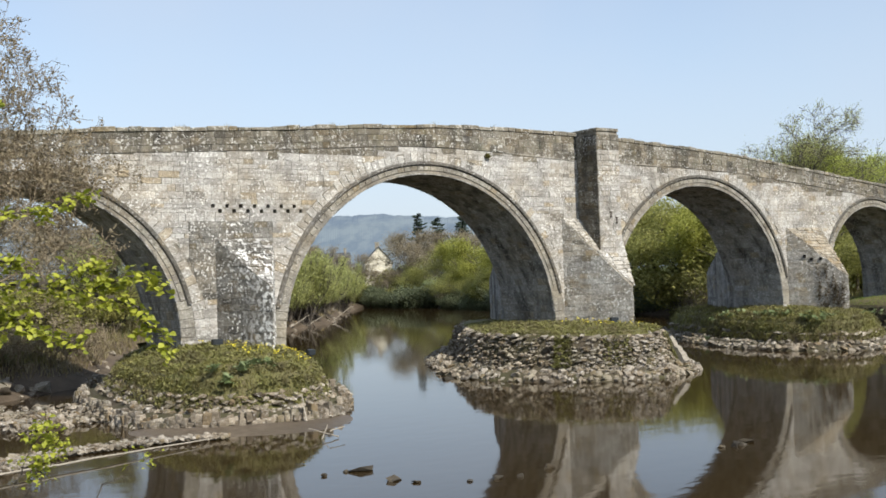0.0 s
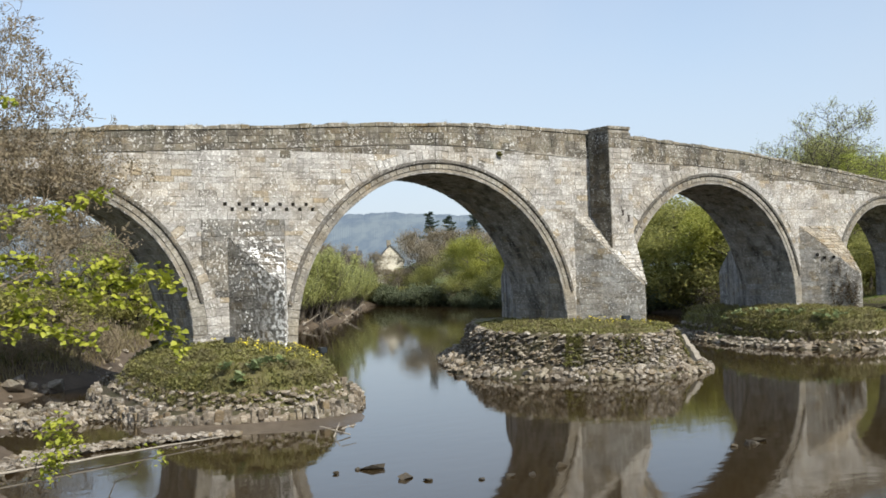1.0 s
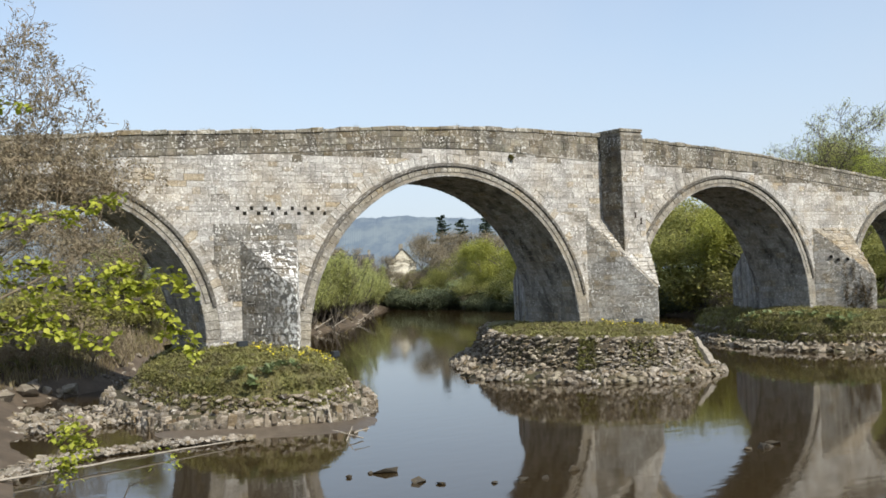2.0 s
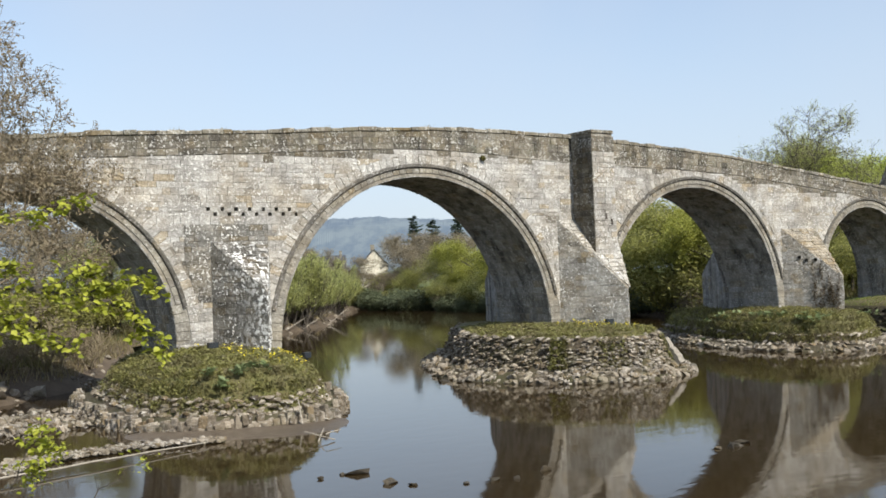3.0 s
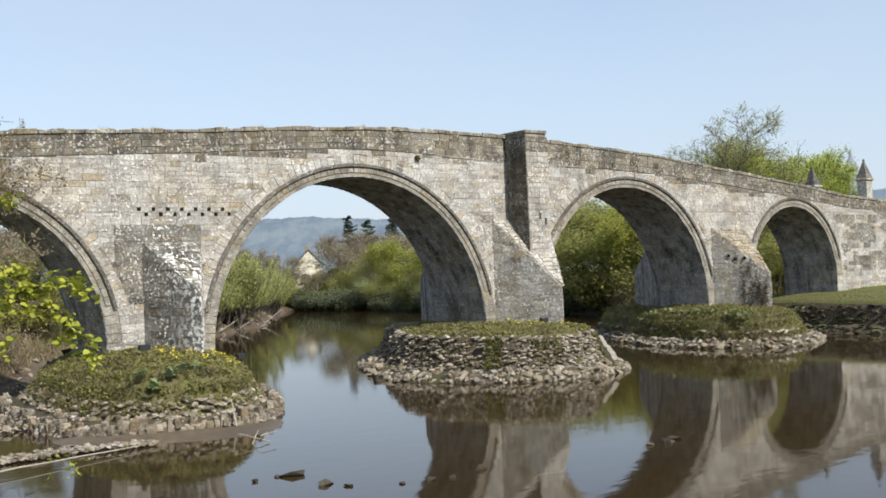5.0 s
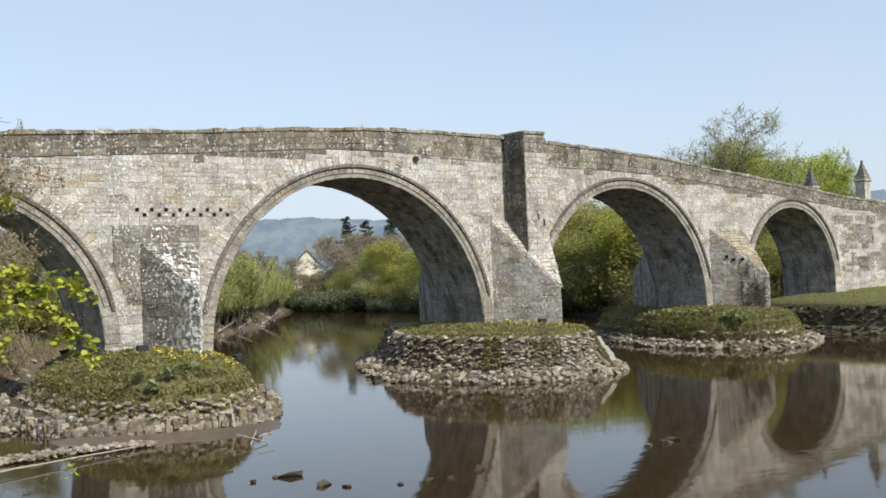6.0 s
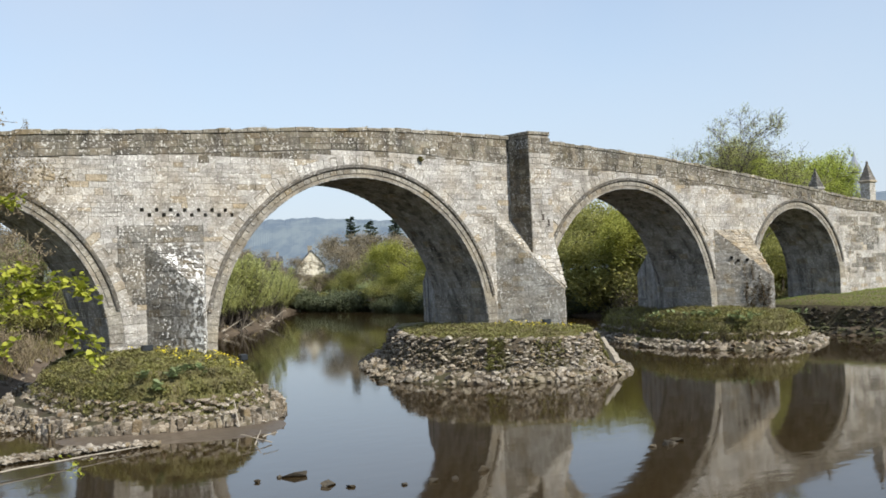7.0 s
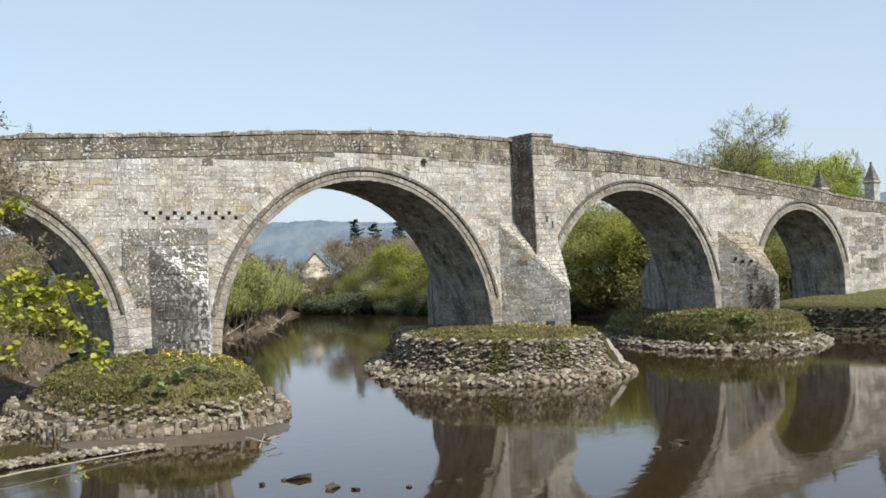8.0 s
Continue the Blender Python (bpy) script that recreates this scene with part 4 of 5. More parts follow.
for i in range(12):
    x, y = rng.uniform(57.5, 66), rng.uniform(-6, -4.5)
    rosette("broadleaf_plant", "low leafy weed on the island bank", (x, y, on_mesh(ISLE_MESHES[2], x, y) - 0.2), 8, 0.3, M_BROAD, rng, group="bank weeds")

for i in range(26):
    x, y = rng.uniform(56.2, 58.5), rng.uniform(-6.0, 4.0)
    rosette("broadleaf_plant", "low leafy weed on the island bank", (x, y, on_mesh(ISLE_MESHES[2], x, y) - 0.2), 9, 0.36, M_BROAD, rng, group="bank weeds")

# floodlights at the feet of the piers, a pale slab at the island's end
M_DARK = plain("dark_painted_metal", (0.02, 0.022, 0.025), (0.035, 0.038, 0.04), 8, rough=0.45, bump=0.003)
M_GLASS = Mat("lamp_glass", 0.08).color((0.03, 0.035, 0.04))


def floodlight(at, turn):
    ob = thing("floodlight", "small black box floodlight at a pier foot", "lamp", at=at, group="floodlights")
    ob.matrix_basis = pose(*at, 0, 0, turn)
    ob.scale = (0.8, 0.8, 0.75)
    for name, lo, hi, mt in (("housing", (-0.3, -0.14, 0.08), (0.3, 0.16, 0.46), M_DARK), ("glass", (-0.26, -0.16, 0.12), (0.26, -0.142, 0.42), M_GLASS), ("foot", (-0.08, -0.08, -0.1), (0.08, 0.08, 0.08), M_DARK)):
        bm = bmesh.new()
        box(bm, lo, hi)
        if name != "glass":
            bmesh.ops.bevel(bm, geom=bm.edges[:], offset=0.02, segments=2, affect="EDGES")
        part(name, bm, mt, ob)


floodlight((18.9, -1.6, on_mesh(ISLE_MESHES[0], 18.9, -1.6) - 0.02), 0)
floodlight((24.0, -0.8, on_mesh(ISLE_MESHES[0], 24.0, -0.8) - 0.02), 20)
floodlight((41.4, -3.6, on_mesh(ISLE_MESHES[1], 41.4, -3.6) - 0.02), -10)
M_PLANK = plain("bleached_wood", (0.22, 0.195, 0.155), (0.36, 0.325, 0.27), 9, bump=0.01)


def pole(name, label, a, b, r, material=M_PLANK, category="driftwood", square=False):
    """A slightly crooked pole or plank from a to b."""
    a, b = Vector(a), Vector(b)
    bm = bmesh.new()
    ax = (b - a).normalized()
    s = ax.orthogonal().normalized()
    t = ax.cross(s)
    rows, rg = [], random.Random(int(a.x * 100))
    sides = 4 if square else 7
    for k in range(9):
        f = k / 8
        c = a.lerp(b, f) + s * rg.uniform(-r, r) * 0.6
        rr = r * (1 - 0.45 * f)
        rows.append([bm.verts.new(c + (s * math.cos(j * 6.283 / sides) * (2.2 if square else 1) + t * math.sin(j * 6.283 / sides)) * rr) for j in range(sides)])
    for p, q in zip(rows[:-1], rows[1:]):
        for j in range(sides):
            bm.faces.new((p[j], p[(j + 1) % sides], q[(j + 1) % sides], q[j]))
    bm.faces.new(rows[0][::-1]), bm.faces.new(rows[-1])
    return thing(name, label, category, data=bm, material=material)


pole("plank", "pale weathered board leaning on the island end", (41.6, -8.65, 0.5), (42.0, -7.2, 1.75), 0.12, square=True)

# ---- shallows before the first island: mud, gravel spit, driftwood, loose stones ----
mud_v, mud_f = [], []
MUD = isle_ring(dict(water=[(12.5, -9.3), (14.5, -11.2), (16.2, -12.3), (18.2, -13.0), (19.3, -12.4), (20.6, -11.2), (21.4, -9), (20, -8), (15, -7), (12.6, -7)]), 40)
mc = np.mean(MUD, 0)
mud_v.append((mc[0], mc[1], 0.12))
for f, z in ((0.6, 0.1), (0.9, 0.05), (1.0, 0.005), (1.08, -0.08)):
    for x, y in MUD:
        q = mc + (np.array((x, y)) - mc) * f
        mud_v.append((q[0], q[1], z))
nm = len(MUD)
mud_f += [(0, 1 + i, 1 + (i + 1) % nm) for i in range(nm)]
mud_f += [(1 + j * nm + i, 1 + (j + 1) * nm + i, 1 + (j + 1) * nm + (i + 1) % nm, 1 + j * nm + (i + 1) % nm) for j in range(3) for i in range(nm)]
thing("mud_bank", "smooth wet brown mud at the island's foot", "mud", kind="structure", data=mesh_of("mud_bank", mud_v, mud_f), material=M_MUD)

spit = thing("gravel_spit", "narrow spit of wet stones lying in shallow water", "gravel", kind="structure")
sp = [(3.5, -16.5), (7.2, -12.6), (9.6, -11.2), (12.2, -11.0), (15.0, -11.9)]
sv, sf = [], []
for i, (x, y) in enumerate(sp):
    w = [2.2, 1.5, 0.7, 0.45, 0.2][i]
    for o, z in ((-w * 1.2, -0.15), (-w * 0.6, 0.0), (0, 0.06), (w * 0.6, 0.0), (w * 1.2, -0.15)):
        sv.append((x + o * 0.45, y + o, z))
sf = [(i * 5 + j, i * 5 + j + 1, (i + 1) * 5 + j + 1, (i + 1) * 5 + j) for i in range(4) for j in range(4)]
part("bed", mesh_of("bed", sv, sf), M_EARTH, spit)
rest = []
for i in range(900):
    f = rng.random() ** 1.2 * 3.98
    k = int(f)
    x, y = (np.array(sp[k]) * (1 - f + k) + np.array(sp[k + 1]) * (f - k))
    w = np.interp(f, range(5), [2.2, 1.5, 0.7, 0.45, 0.2])
    o = rng.uniform(-1, 1) * w
    s = rng.uniform(0.12, 0.42) * (1.2 if f < 1.4 else 0.8)
    m = pose(x + o * 0.45, y + o, 0.08 + 0.05 * rng.random(), rng.uniform(-30, 30), rng.uniform(-30, 30), rng.uniform(0, 360)) @ Matrix.Diagonal((s * 1.3, s, s * 0.6, 1))
    if i < 260:
        part("stone", ROCKS[i % 10], None, spit).matrix_basis = m
    else:
        rest.append(m)
# rubble beach between the bank and the first island
for i in range(420):
    x, y = rng.uniform(8.5, 14.5), rng.uniform(-4.5, 2.5)
    s = rng.uniform(0.15, 0.45)
    rest.append(pose(x, y, rng.uniform(0.0, 0.2), rng.uniform(-40, 40), rng.uniform(-40, 40), rng.uniform(0, 360)) @ Matrix.Diagonal((s * 1.3, s, s * 0.7, 1)))
tagged(part("rubble", joined_copies(ROCKS, rest), M_RUBBLE, spit), kind="stuff")
pole("driftwood_pole", "long bleached pole lying over the gravel", (5.5, -15.0, 0.2), (14.2, -12.3, 0.14), 0.04)
pole("plank", "pale flat plank lying on wet stones", (9.6, -10.6, 0.14), (15.0, -11.8, 0.12), 0.011, square=True)
pole("driftwood_stick", "bare driftwood stick stranded in the shallows", (17.2, -14.6, -0.1), (17.7, -14.2, 0.4), 0.03)
pole("driftwood_stick", "bare driftwood stick stranded in the shallows", (17.8, -14.8, 0.05), (17.0, -14.1, 0.35), 0.025)
pole("driftwood_stick", "bare driftwood stick stranded in the shallows", (17.4, -14.9, 0.3), (18.2, -14.5, 0.32), 0.025)
pole("driftwood_stick", "bare stick leaning on the island stones", (18.6, -10.8, 0.1), (18.9, -9.9, 1.0), 0.035)
M_WETROCK = stone_material("wet_river_stone", [(0.045, 0.04, 0.032), (0.075, 0.066, 0.05), (0.1, 0.09, 0.074), (0.06, 0.054, 0.042)])
WET = [rock_mesh(550 + i, "river_stone") for i in range(4)]
for me in WET:
    me.materials.append(M_WETROCK)
for i, (x, y, s) in enumerate([(15.3, -20.7, 0.62), (14.1, -20.7, 0.25), (14.85, -20.6, 0.16), (15.2, -22.6, 0.42), (15.5, -23.3, 0.24), (17.4, -24.4, 0.3), (18.0, -24.6, 0.2), (16.6, -24.2, 0.15), (26.0, -25.3, 0.5), (26.4, -25.2, 0.42), (25.6, -25.5, 0.3), (25.2, -25.3, 0.2), (31.6, -1.5, 0.6), (31.9, -2.4, 0.35), (19.3, -24.2, 0.35)]):
    st = thing("river_stone", "dark wet stone breaking the river surface", "stone", group="river stones", data=WET[i % 4])
    st.matrix_basis = pose(x, y, 0.02, 0, 0, i * 77) @ Matrix.Diagonal((s * 1.3, s, s * 0.65, 1))


def ground_cover(me, count, seed, keep, size):
    """Low leafy weeds hugging a mound, as one mesh of small leaves."""
    rs = np.random.RandomState(seed)
    out = []
    for p, n in scatter(me, count, seed, keep):
        if fbm(p.x, p.y, 0.9, 4.0) > -0.3:
            out.append(p + n * float(rs.uniform(0.0, 0.16)))
    return out


M_WEED = leaf_material("weed_leaf", (0.15, 0.155, 0.045), (0.30, 0.285, 0.11), 0.6, 0.35, (0.13, 0.115, 0.06))
for k, me in enumerate(ISLE_MESHES[:3]):
    zlow = [0.72, 1.8, 0.45][k]
    pts = ground_cover(me, [13000, 8000, 12000][k], 700 + k, lambda c: c.z > zlow and c.y < 6, 0.06)
    if k == 1:  # green patches creeping down over the drystone wall
        for cx, cy, r, zl, n in ((35.0, -6.4, 0.9, 0.5, 700), (37.2, -8.2, 0.9, 0.45, 260), (42.2, -7.0, 1.7, 0.8, 2600)):
            pts += [p + q * float(0.08 + 0.12 * rng.random()) for p, q in scatter(me, n, n, lambda c: (c.x - cx) ** 2 + (c.y - cy) ** 2 < r * r and c.z > zl)]
    vv, ff = [], []
    for p in pts:
        for _ in range(2):
            a = Vector((rng.gauss(0, 1), rng.gauss(0, 1), rng.gauss(0, 0.6))).normalized()
            b = a.cross(Vector((rng.gauss(0, 0.4), rng.gauss(0, 0.4), 1))).normalized()
            s = rng.uniform(0.04, 0.09)
            q = p + Vector((rng.gauss(0, 0.06), rng.gauss(0, 0.06), rng.gauss(0, 0.03)))
            n = len(vv)
            vv += [q - a * s, q + b * s * 0.6, q + a * s, q - b * s * 0.6]
            ff.append((n, n + 1, n + 2, n + 3))
    thing("weeds", "low leafy weeds spreading over an island bank", "weeds", kind="stuff", data=mesh_of("weeds", vv, ff), material=M_WEED)


# ---- trees ----
def grow(rng, p, d, length, r, level, plan, out, tips):
    """One limb as a wandering line, then its side limbs. plan: per level (children, length share, spread, wander, lift)."""
    kids, share, spread_, wander, lift = plan[level]
    steps = 5 if level == 0 else 4
    pts, rad = [p.copy()], [r]
    for k in range(steps):
        d = (d + Vector((rng.gauss(0, wander), rng.gauss(0, wander), rng.gauss(0, wander) + lift))).normalized()
        p = p + d * (length / steps)
        pts.append(p.copy())
        rad.append(r * (1 - 0.75 * (k + 1) / steps))
    out.append((pts, rad, level))
    if level == len(plan) - 1:
        tips += pts[1:]
        return
    for k in range(kids):
        f = rng.uniform(0.3 if level == 0 else 0.2, 1.0) if k else 1.0
        i = min(int(f * steps), steps - 1)
        q = pts[i].lerp(pts[i + 1], f * steps - i)
        side = d.orthogonal().normalized()
        side.rotate(Matrix.Rotation(rng.uniform(0, 6.283), 3, d))
        dd = (d * (1 - spread_) + side * spread_).normalized()
        grow(rng, q, dd, length * share * rng.uniform(0.7, 1.2) * (1.15 - 0.4 * f), max(r * 0.5 * (1.1 - 0.4 * f), 0.003), level + 1, plan, out, tips)


def limb_mesh(lines, thin=0.0):
    vv, ff = [], []
    for pts, rad, level in lines:
        sides = 6 if level == 0 else 4 if level == 1 else 3
        base = len(vv)
        for k, (p, r) in enumerate(zip(pts, rad)):
            ax = (pts[min(k + 1, len(pts) - 1)] - pts[max(k - 1, 0)]).normalized()
            s = ax.orthogonal().normalized()
            t = ax.cross(s)
            for j in range(sides):
                a = j * 6.283 / sides
                vv.append(p + (s * math.cos(a) + t * math.sin(a)) * max(r, thin))
        for k in range(len(pts) - 1):
            for j in range(sides):
                ff.append((base + k * sides + j, base + k * sides + (j + 1) % sides, base + (k + 1) * sides + (j + 1) % sides, base + (k + 1) * sides + j))
    return mesh_of("trunk", vv, ff)


def leaf_cloud(tips, per, spread_, size, seed, droop=0.0):
    """Single small leaves scattered round the twig ends, as one mesh of folded diamonds."""
    rs = np.random.RandomState(seed)
    t = np.repeat(np.array([tuple(p) for p in tips]), per, 0)
    n = len(t)
    c = t + rs.normal(0, spread_, (n, 3))
    a = rs.normal(0, 1, (n, 3))
    a /= np.linalg.norm(a, axis=1)[:, None]
    b = np.cross(a, rs.normal(0, 1, (n, 3)))
    b /= np.linalg.norm(b, axis=1)[:, None]
    s = size * rs.uniform(0.6, 1.4, (n, 1))
    v = np.stack([c - a * s, c + b * s * 0.55, c + a * s, c - b * s * 0.55], 1).reshape(-1, 3)
    v[:, 2] -= droop * rs.rand(len(v))
    f = np.arange(4 * n).reshape(-1, 4)
    me = bpy.data.meshes.new("crown")
    me.from_pydata(v.tolist(), [], f.tolist())
    me.update()
    return me


SPRING = leaf_material("spring_leaf", (0.22, 0.24, 0.045), (0.39, 0.39, 0.09), 0.55, 0.45)
OLIVE = leaf_material("olive_leaf", (0.24, 0.25, 0.075), (0.4, 0.395, 0.135), 0.6, 0.55)
FRESH = leaf_material("fresh_willow_leaf", (0.30, 0.325, 0.105), (0.46, 0.475, 0.19), 0.55, 0.5)
PALELEAF = leaf_material("pale_spring_leaf", (0.30, 0.33, 0.09), (0.46, 0.48, 0.16), 0.6, 0.5)
BUD = leaf_material("brown_bud", (0.19, 0.155, 0.10), (0.31, 0.26, 0.17), 0.7)
SKYLEAF = leaf_material("bright_spring_leaf", (0.30, 0.36, 0.06), (0.47, 0.52, 0.12), 0.55, 0.5)
# dark leaf colour stands in for tree shade at the far waterline
DARKLEAF = leaf_material("shade_dark_leaf", (0.085, 0.105, 0.06), (0.17, 0.19, 0.105), 0.5, 0.35)
GOLD = leaf_material("golden_leaf", (0.18, 0.18, 0.05), (0.29, 0.27, 0.085), 0.6)
NEEDLE = leaf_material("dark_needle", (0.04, 0.06, 0.045), (0.08, 0.11, 0.08), 0.6, 0.15)
TWIG = plain("brown_twig", (0.17, 0.13, 0.085), (0.27, 0.22, 0.15), 10, bump=0.004)


def tree(name, label, seed, height, plan, leaf, per, spread_, size, girth, stems=1, thin=0.012, category="tree", bark=M_BARK):
    rng = random.Random(seed)
    ob = thing(name, label, category)
    lines, tips = [], []
    for s in range(stems):
        lean = 0.12 if stems == 1 else 0.45
        d = Vector((rng.gauss(0, lean), rng.gauss(0, lean), 1)).normalized()
        at = Vector((rng.gauss(0, 0.35), rng.gauss(0, 0.35), -0.3)) if stems > 1 else Vector((0, 0, -0.4))
        grow(rng, at, d, height * 0.55 * rng.uniform(0.8, 1.1), girth, 0, plan, lines, tips)
    part("trunk", limb_mesh(lines, thin), bark, ob)
    if per:
        part("crown", leaf_cloud(tips, per, spread_, size, seed), leaf, ob)
    return ob


BROAD = [(7, 0.62, 0.62, 0.10, 0.05), (5, 0.6, 0.6, 0.14, 0.05), (4, 0.6, 0.6, 0.2, 0.03), (0, 0, 0, 0.25, 0.0)]
FINE = [(8, 0.6, 0.55, 0.10, 0.06), (7, 0.6, 0.55, 0.14, 0.06), (6, 0.62, 0.55, 0.18, 0.05), (5, 0.6, 0.6, 0.2, 0.02), (0, 0, 0, 0.2, 0.0)]
AIRY = [(8, 0.6, 0.55, 0.10, 0.06), (6, 0.6, 0.55, 0.14, 0.06), (5, 0.62, 0.55, 0.18, 0.05), (4, 0.6, 0.6, 0.2, 0.02), (0, 0, 0, 0.2, 0.0)]
GREYTWIG = plain("grey_twig", (0.13, 0.115, 0.09), (0.21, 0.19, 0.15), 10, bump=0.004)
HAZEBUD = leaf_material("olive_bud", (0.22, 0.175, 0.115), (0.33, 0.28, 0.18), 0.7, 0.4)
SPREADING = [(7, 0.62, 0.5, 0.1, 0.05), (7, 0.6, 0.5, 0.14, 0.06), (6, 0.6, 0.5, 0.18, 0.05), (4, 0.62, 0.55, 0.2, 0.02), (0, 0, 0, 0.2, 0.0)]
WANDS = [(8, 0.5, 0.25, 0.05, 0.12), (4, 0.5, 0.3, 0.08, 0.14), (0, 0, 0, 0.1, 0.12)]
UPRIGHT = [(6, 0.6, 0.4, 0.08, 0.12), (5, 0.6, 0.4, 0.12, 0.1), (0, 0, 0, 0.12, 0.1)]

PROTO = {
    "green": tree("broadleaf_tree", "yellow-green spring tree on the far river bank", 11, 10, BROAD, SPRING, 20, 0.42, 0.08, 0.2),
    "olive": tree("broadleaf_tree", "dull olive tree just coming into leaf on the bank", 12, 10, BROAD, OLIVE, 22, 0.47, 0.08, 0.2),
    "brown": tree("bare_tree", "bare brown-budded tree beyond the river", 13, 9, AIRY, HAZEBUD, 2, 0.25, 0.05, 0.16, thin=0.013, bark=GREYTWIG),
    "willow": tree("willow_shrub", "bright green upright willow shrub on the bank", 14, 5, WANDS, FRESH, 8, 0.13, 0.045, 0.035, stems=26, category="shrub"),
    "gold": tree("shrub", "golden-olive shrub above the muddy bank", 15, 4, UPRIGHT, GOLD, 6, 0.3, 0.085, 0.05, stems=8, category="shrub"),
    "waterline_shade": tree("evergreen_shrub", "dark shrub added as shade along the far waterline", 21, 3.5, UPRIGHT, DARKLEAF, 14, 0.3, 0.08, 0.05, stems=9, category="shrub"),
    "scrub": tree("bare_shrub", "tangled leafless brown shrub on the bank", 16, 3.2, UPRIGHT, BUD, 2, 0.25, 0.05, 0.035, stems=10, category="shrub", bark=TWIG),
    "tall": tree("leafy_tree", "tall tree in light spring leaf behind the bridge", 19, 16, FINE, SKYLEAF, 4, 0.3, 0.08, 0.25, thin=0.02),
    "sparse": tree("sparse_tree", "tall open tree with thin spring leaf behind the bridge", 17, 18, SPREADING, PALELEAF, 3, 0.22, 0.05, 0.22, stems=7, thin=0.016),
}
SPAN = {}
for key, ob in PROTO.items():
    SPAN[key] = max(v.co.z for c in ob.children for v in c.data.vertices)
PLANTED = {key: 0 for key in PROTO}


def height_at(x, y):
    return float(ground_height(np.array([x]), np.array([y]))[0])


def plant(key, x, y, top, turn=0.0, sink=0.0, group="far bank trees", wide=1.0):
    """Stands a tree so that it reaches the height top above the water."""
    z = height_at(x, y) - sink
    s = (top - z) / SPAN[key]
    m = pose(x, y, z, 0, 0, turn)
    ob = PROTO[key]
    if PLANTED[key]:
        ob = copy_thing(ob, m)
    PLANTED[key] += 1
    ob.matrix_basis = m
    ob.scale = (s * wide, s * wide, s)
    ob["group"] = group


rng = random.Random(5)
# right bank beyond the big arch and the third arch
for key, x, y, top in [("green", 96, 84, 11.5), ("green", 99, 92, 11.0), ("green", 94, 72, 10.5), ("olive", 102, 98, 11.5), ("green", 93, 62, 11), ("olive", 92, 54, 13),
                       ("olive", 90, 45, 14.5), ("olive", 93, 38, 13.5), ("green", 90, 30, 13.5), ("olive", 87, 22, 12.5), ("olive", 95, 46, 15.5), ("olive", 86, 14, 11.5), ("olive", 99, 30, 14),
                       ("olive", 101, 20, 9.5), ("olive", 96, 13, 9.0), ("olive", 104, 27, 10)]:
    plant(key, x, y, top, rng.uniform(0, 360), wide=1.25)
for x, y in [(94, 80), (95, 88), (97, 97), (94, 70), (93, 60), (91, 50), (89, 40), (87, 31), (84.5, 22), (82, 14)]:
    plant("gold" if rng.random() < 0.4 else "scrub", x + rng.uniform(0, 1.5), y, 3.6 + rng.uniform(0, 1.2), rng.uniform(0, 360), group="bank scrub", wide=1.5)
for x, y, top in [(95.5, 90, 6.5), (95, 80, 6.5), (94.5, 72, 6), (94, 64, 6.5), (97, 76, 8), (98, 86, 8), (96, 68, 8), (92, 56, 6.5)]:
    plant("green" if rng.random() < 0.6 else "olive", x, y, top, rng.uniform(0, 360), wide=1.7)
# head of the reach: brown trees before the houses
for x, y, top in [(92, 115, 10), (103, 113, 14.5), (107, 118, 14), (90, 120, 12), (112, 110, 14), (86, 122, 11.5), (100, 106, 12), (108, 104, 13), (80, 124, 11), (97, 112, 6.6), (80, 116, 10), (84, 128, 12)]:
    plant("brown", x, y, top, rng.uniform(0, 360), wide=1.2)
for x, y, top in [(91, 112, 6), (96, 112, 6.5), (101, 109, 7.5), (98, 104, 7)]:
    plant("olive", x, y, top, rng.uniform(0, 360), wide=1.3)
for x, y, top in [(100.5, 119, 6.7), (103.5, 121, 6.6), (97, 121, 8.0), (107.5, 123, 8.2), (93.5, 117, 8.0), (101.5, 116, 6.6)]:
    plant("brown" if x < 102 else "olive", x, y, top, rng.uniform(0, 360), wide=1.5)
# dark shrubs added along the right bank in place of its shade
for i in range(44):
    f = rng.random()
    x, y = interp(f, [0, 0.3, 0.6, 1], [93.5, 94.6, 92.5, 87.6]), interp(f, [0, 0.3, 0.6, 1], [108, 95, 70, 42])
    plant("waterline_shade", x + rng.uniform(-0.9, 0.3), y, 1.3 + 2.6 * rng.random() ** 1.5, rng.uniform(0, 360), group="bank evergreens", wide=1.8)
# willows on the left bank
for i in range(48):
    f = rng.uniform(0.0, 1.0)
    q = rng.uniform(0.8, 4.5)
    x, y = interp(f, [0, 0.3, 1], [45, 58.5, 88]) - 0.8 * q, interp(f, [0, 0.3, 1], [49.5, 63, 107]) + 0.6 * q
    plant("willow", x, y, 5.2 - 1.2 * f + rng.uniform(0, 3.0) + (1.6 if i % 6 == 0 else 0), rng.uniform(0, 360), group="willow shrubs", wide=1.05)
for i in range(26):
    f = rng.uniform(0.0, 0.9)
    x, y = interp(f, [0, 0.3, 1], [45, 58.5, 88]) - 1.9, interp(f, [0, 0.3, 1], [49.5, 63, 107]) + 1.7
    plant("willow", x, y, 3.6 + rng.uniform(0, 1.2), rng.uniform(0, 360), group="willow shrubs", wide=1.9, sink=0.25)
for i in range(9):
    f = rng.uniform(0, 1)
    plant("scrub", 42 + 36 * f - 1.2, 50 + 44 * f + 0.6, 2.6 + rng.uniform(0, 0.8), rng.uniform(0, 360), group="bank scrub", wide=1.6)
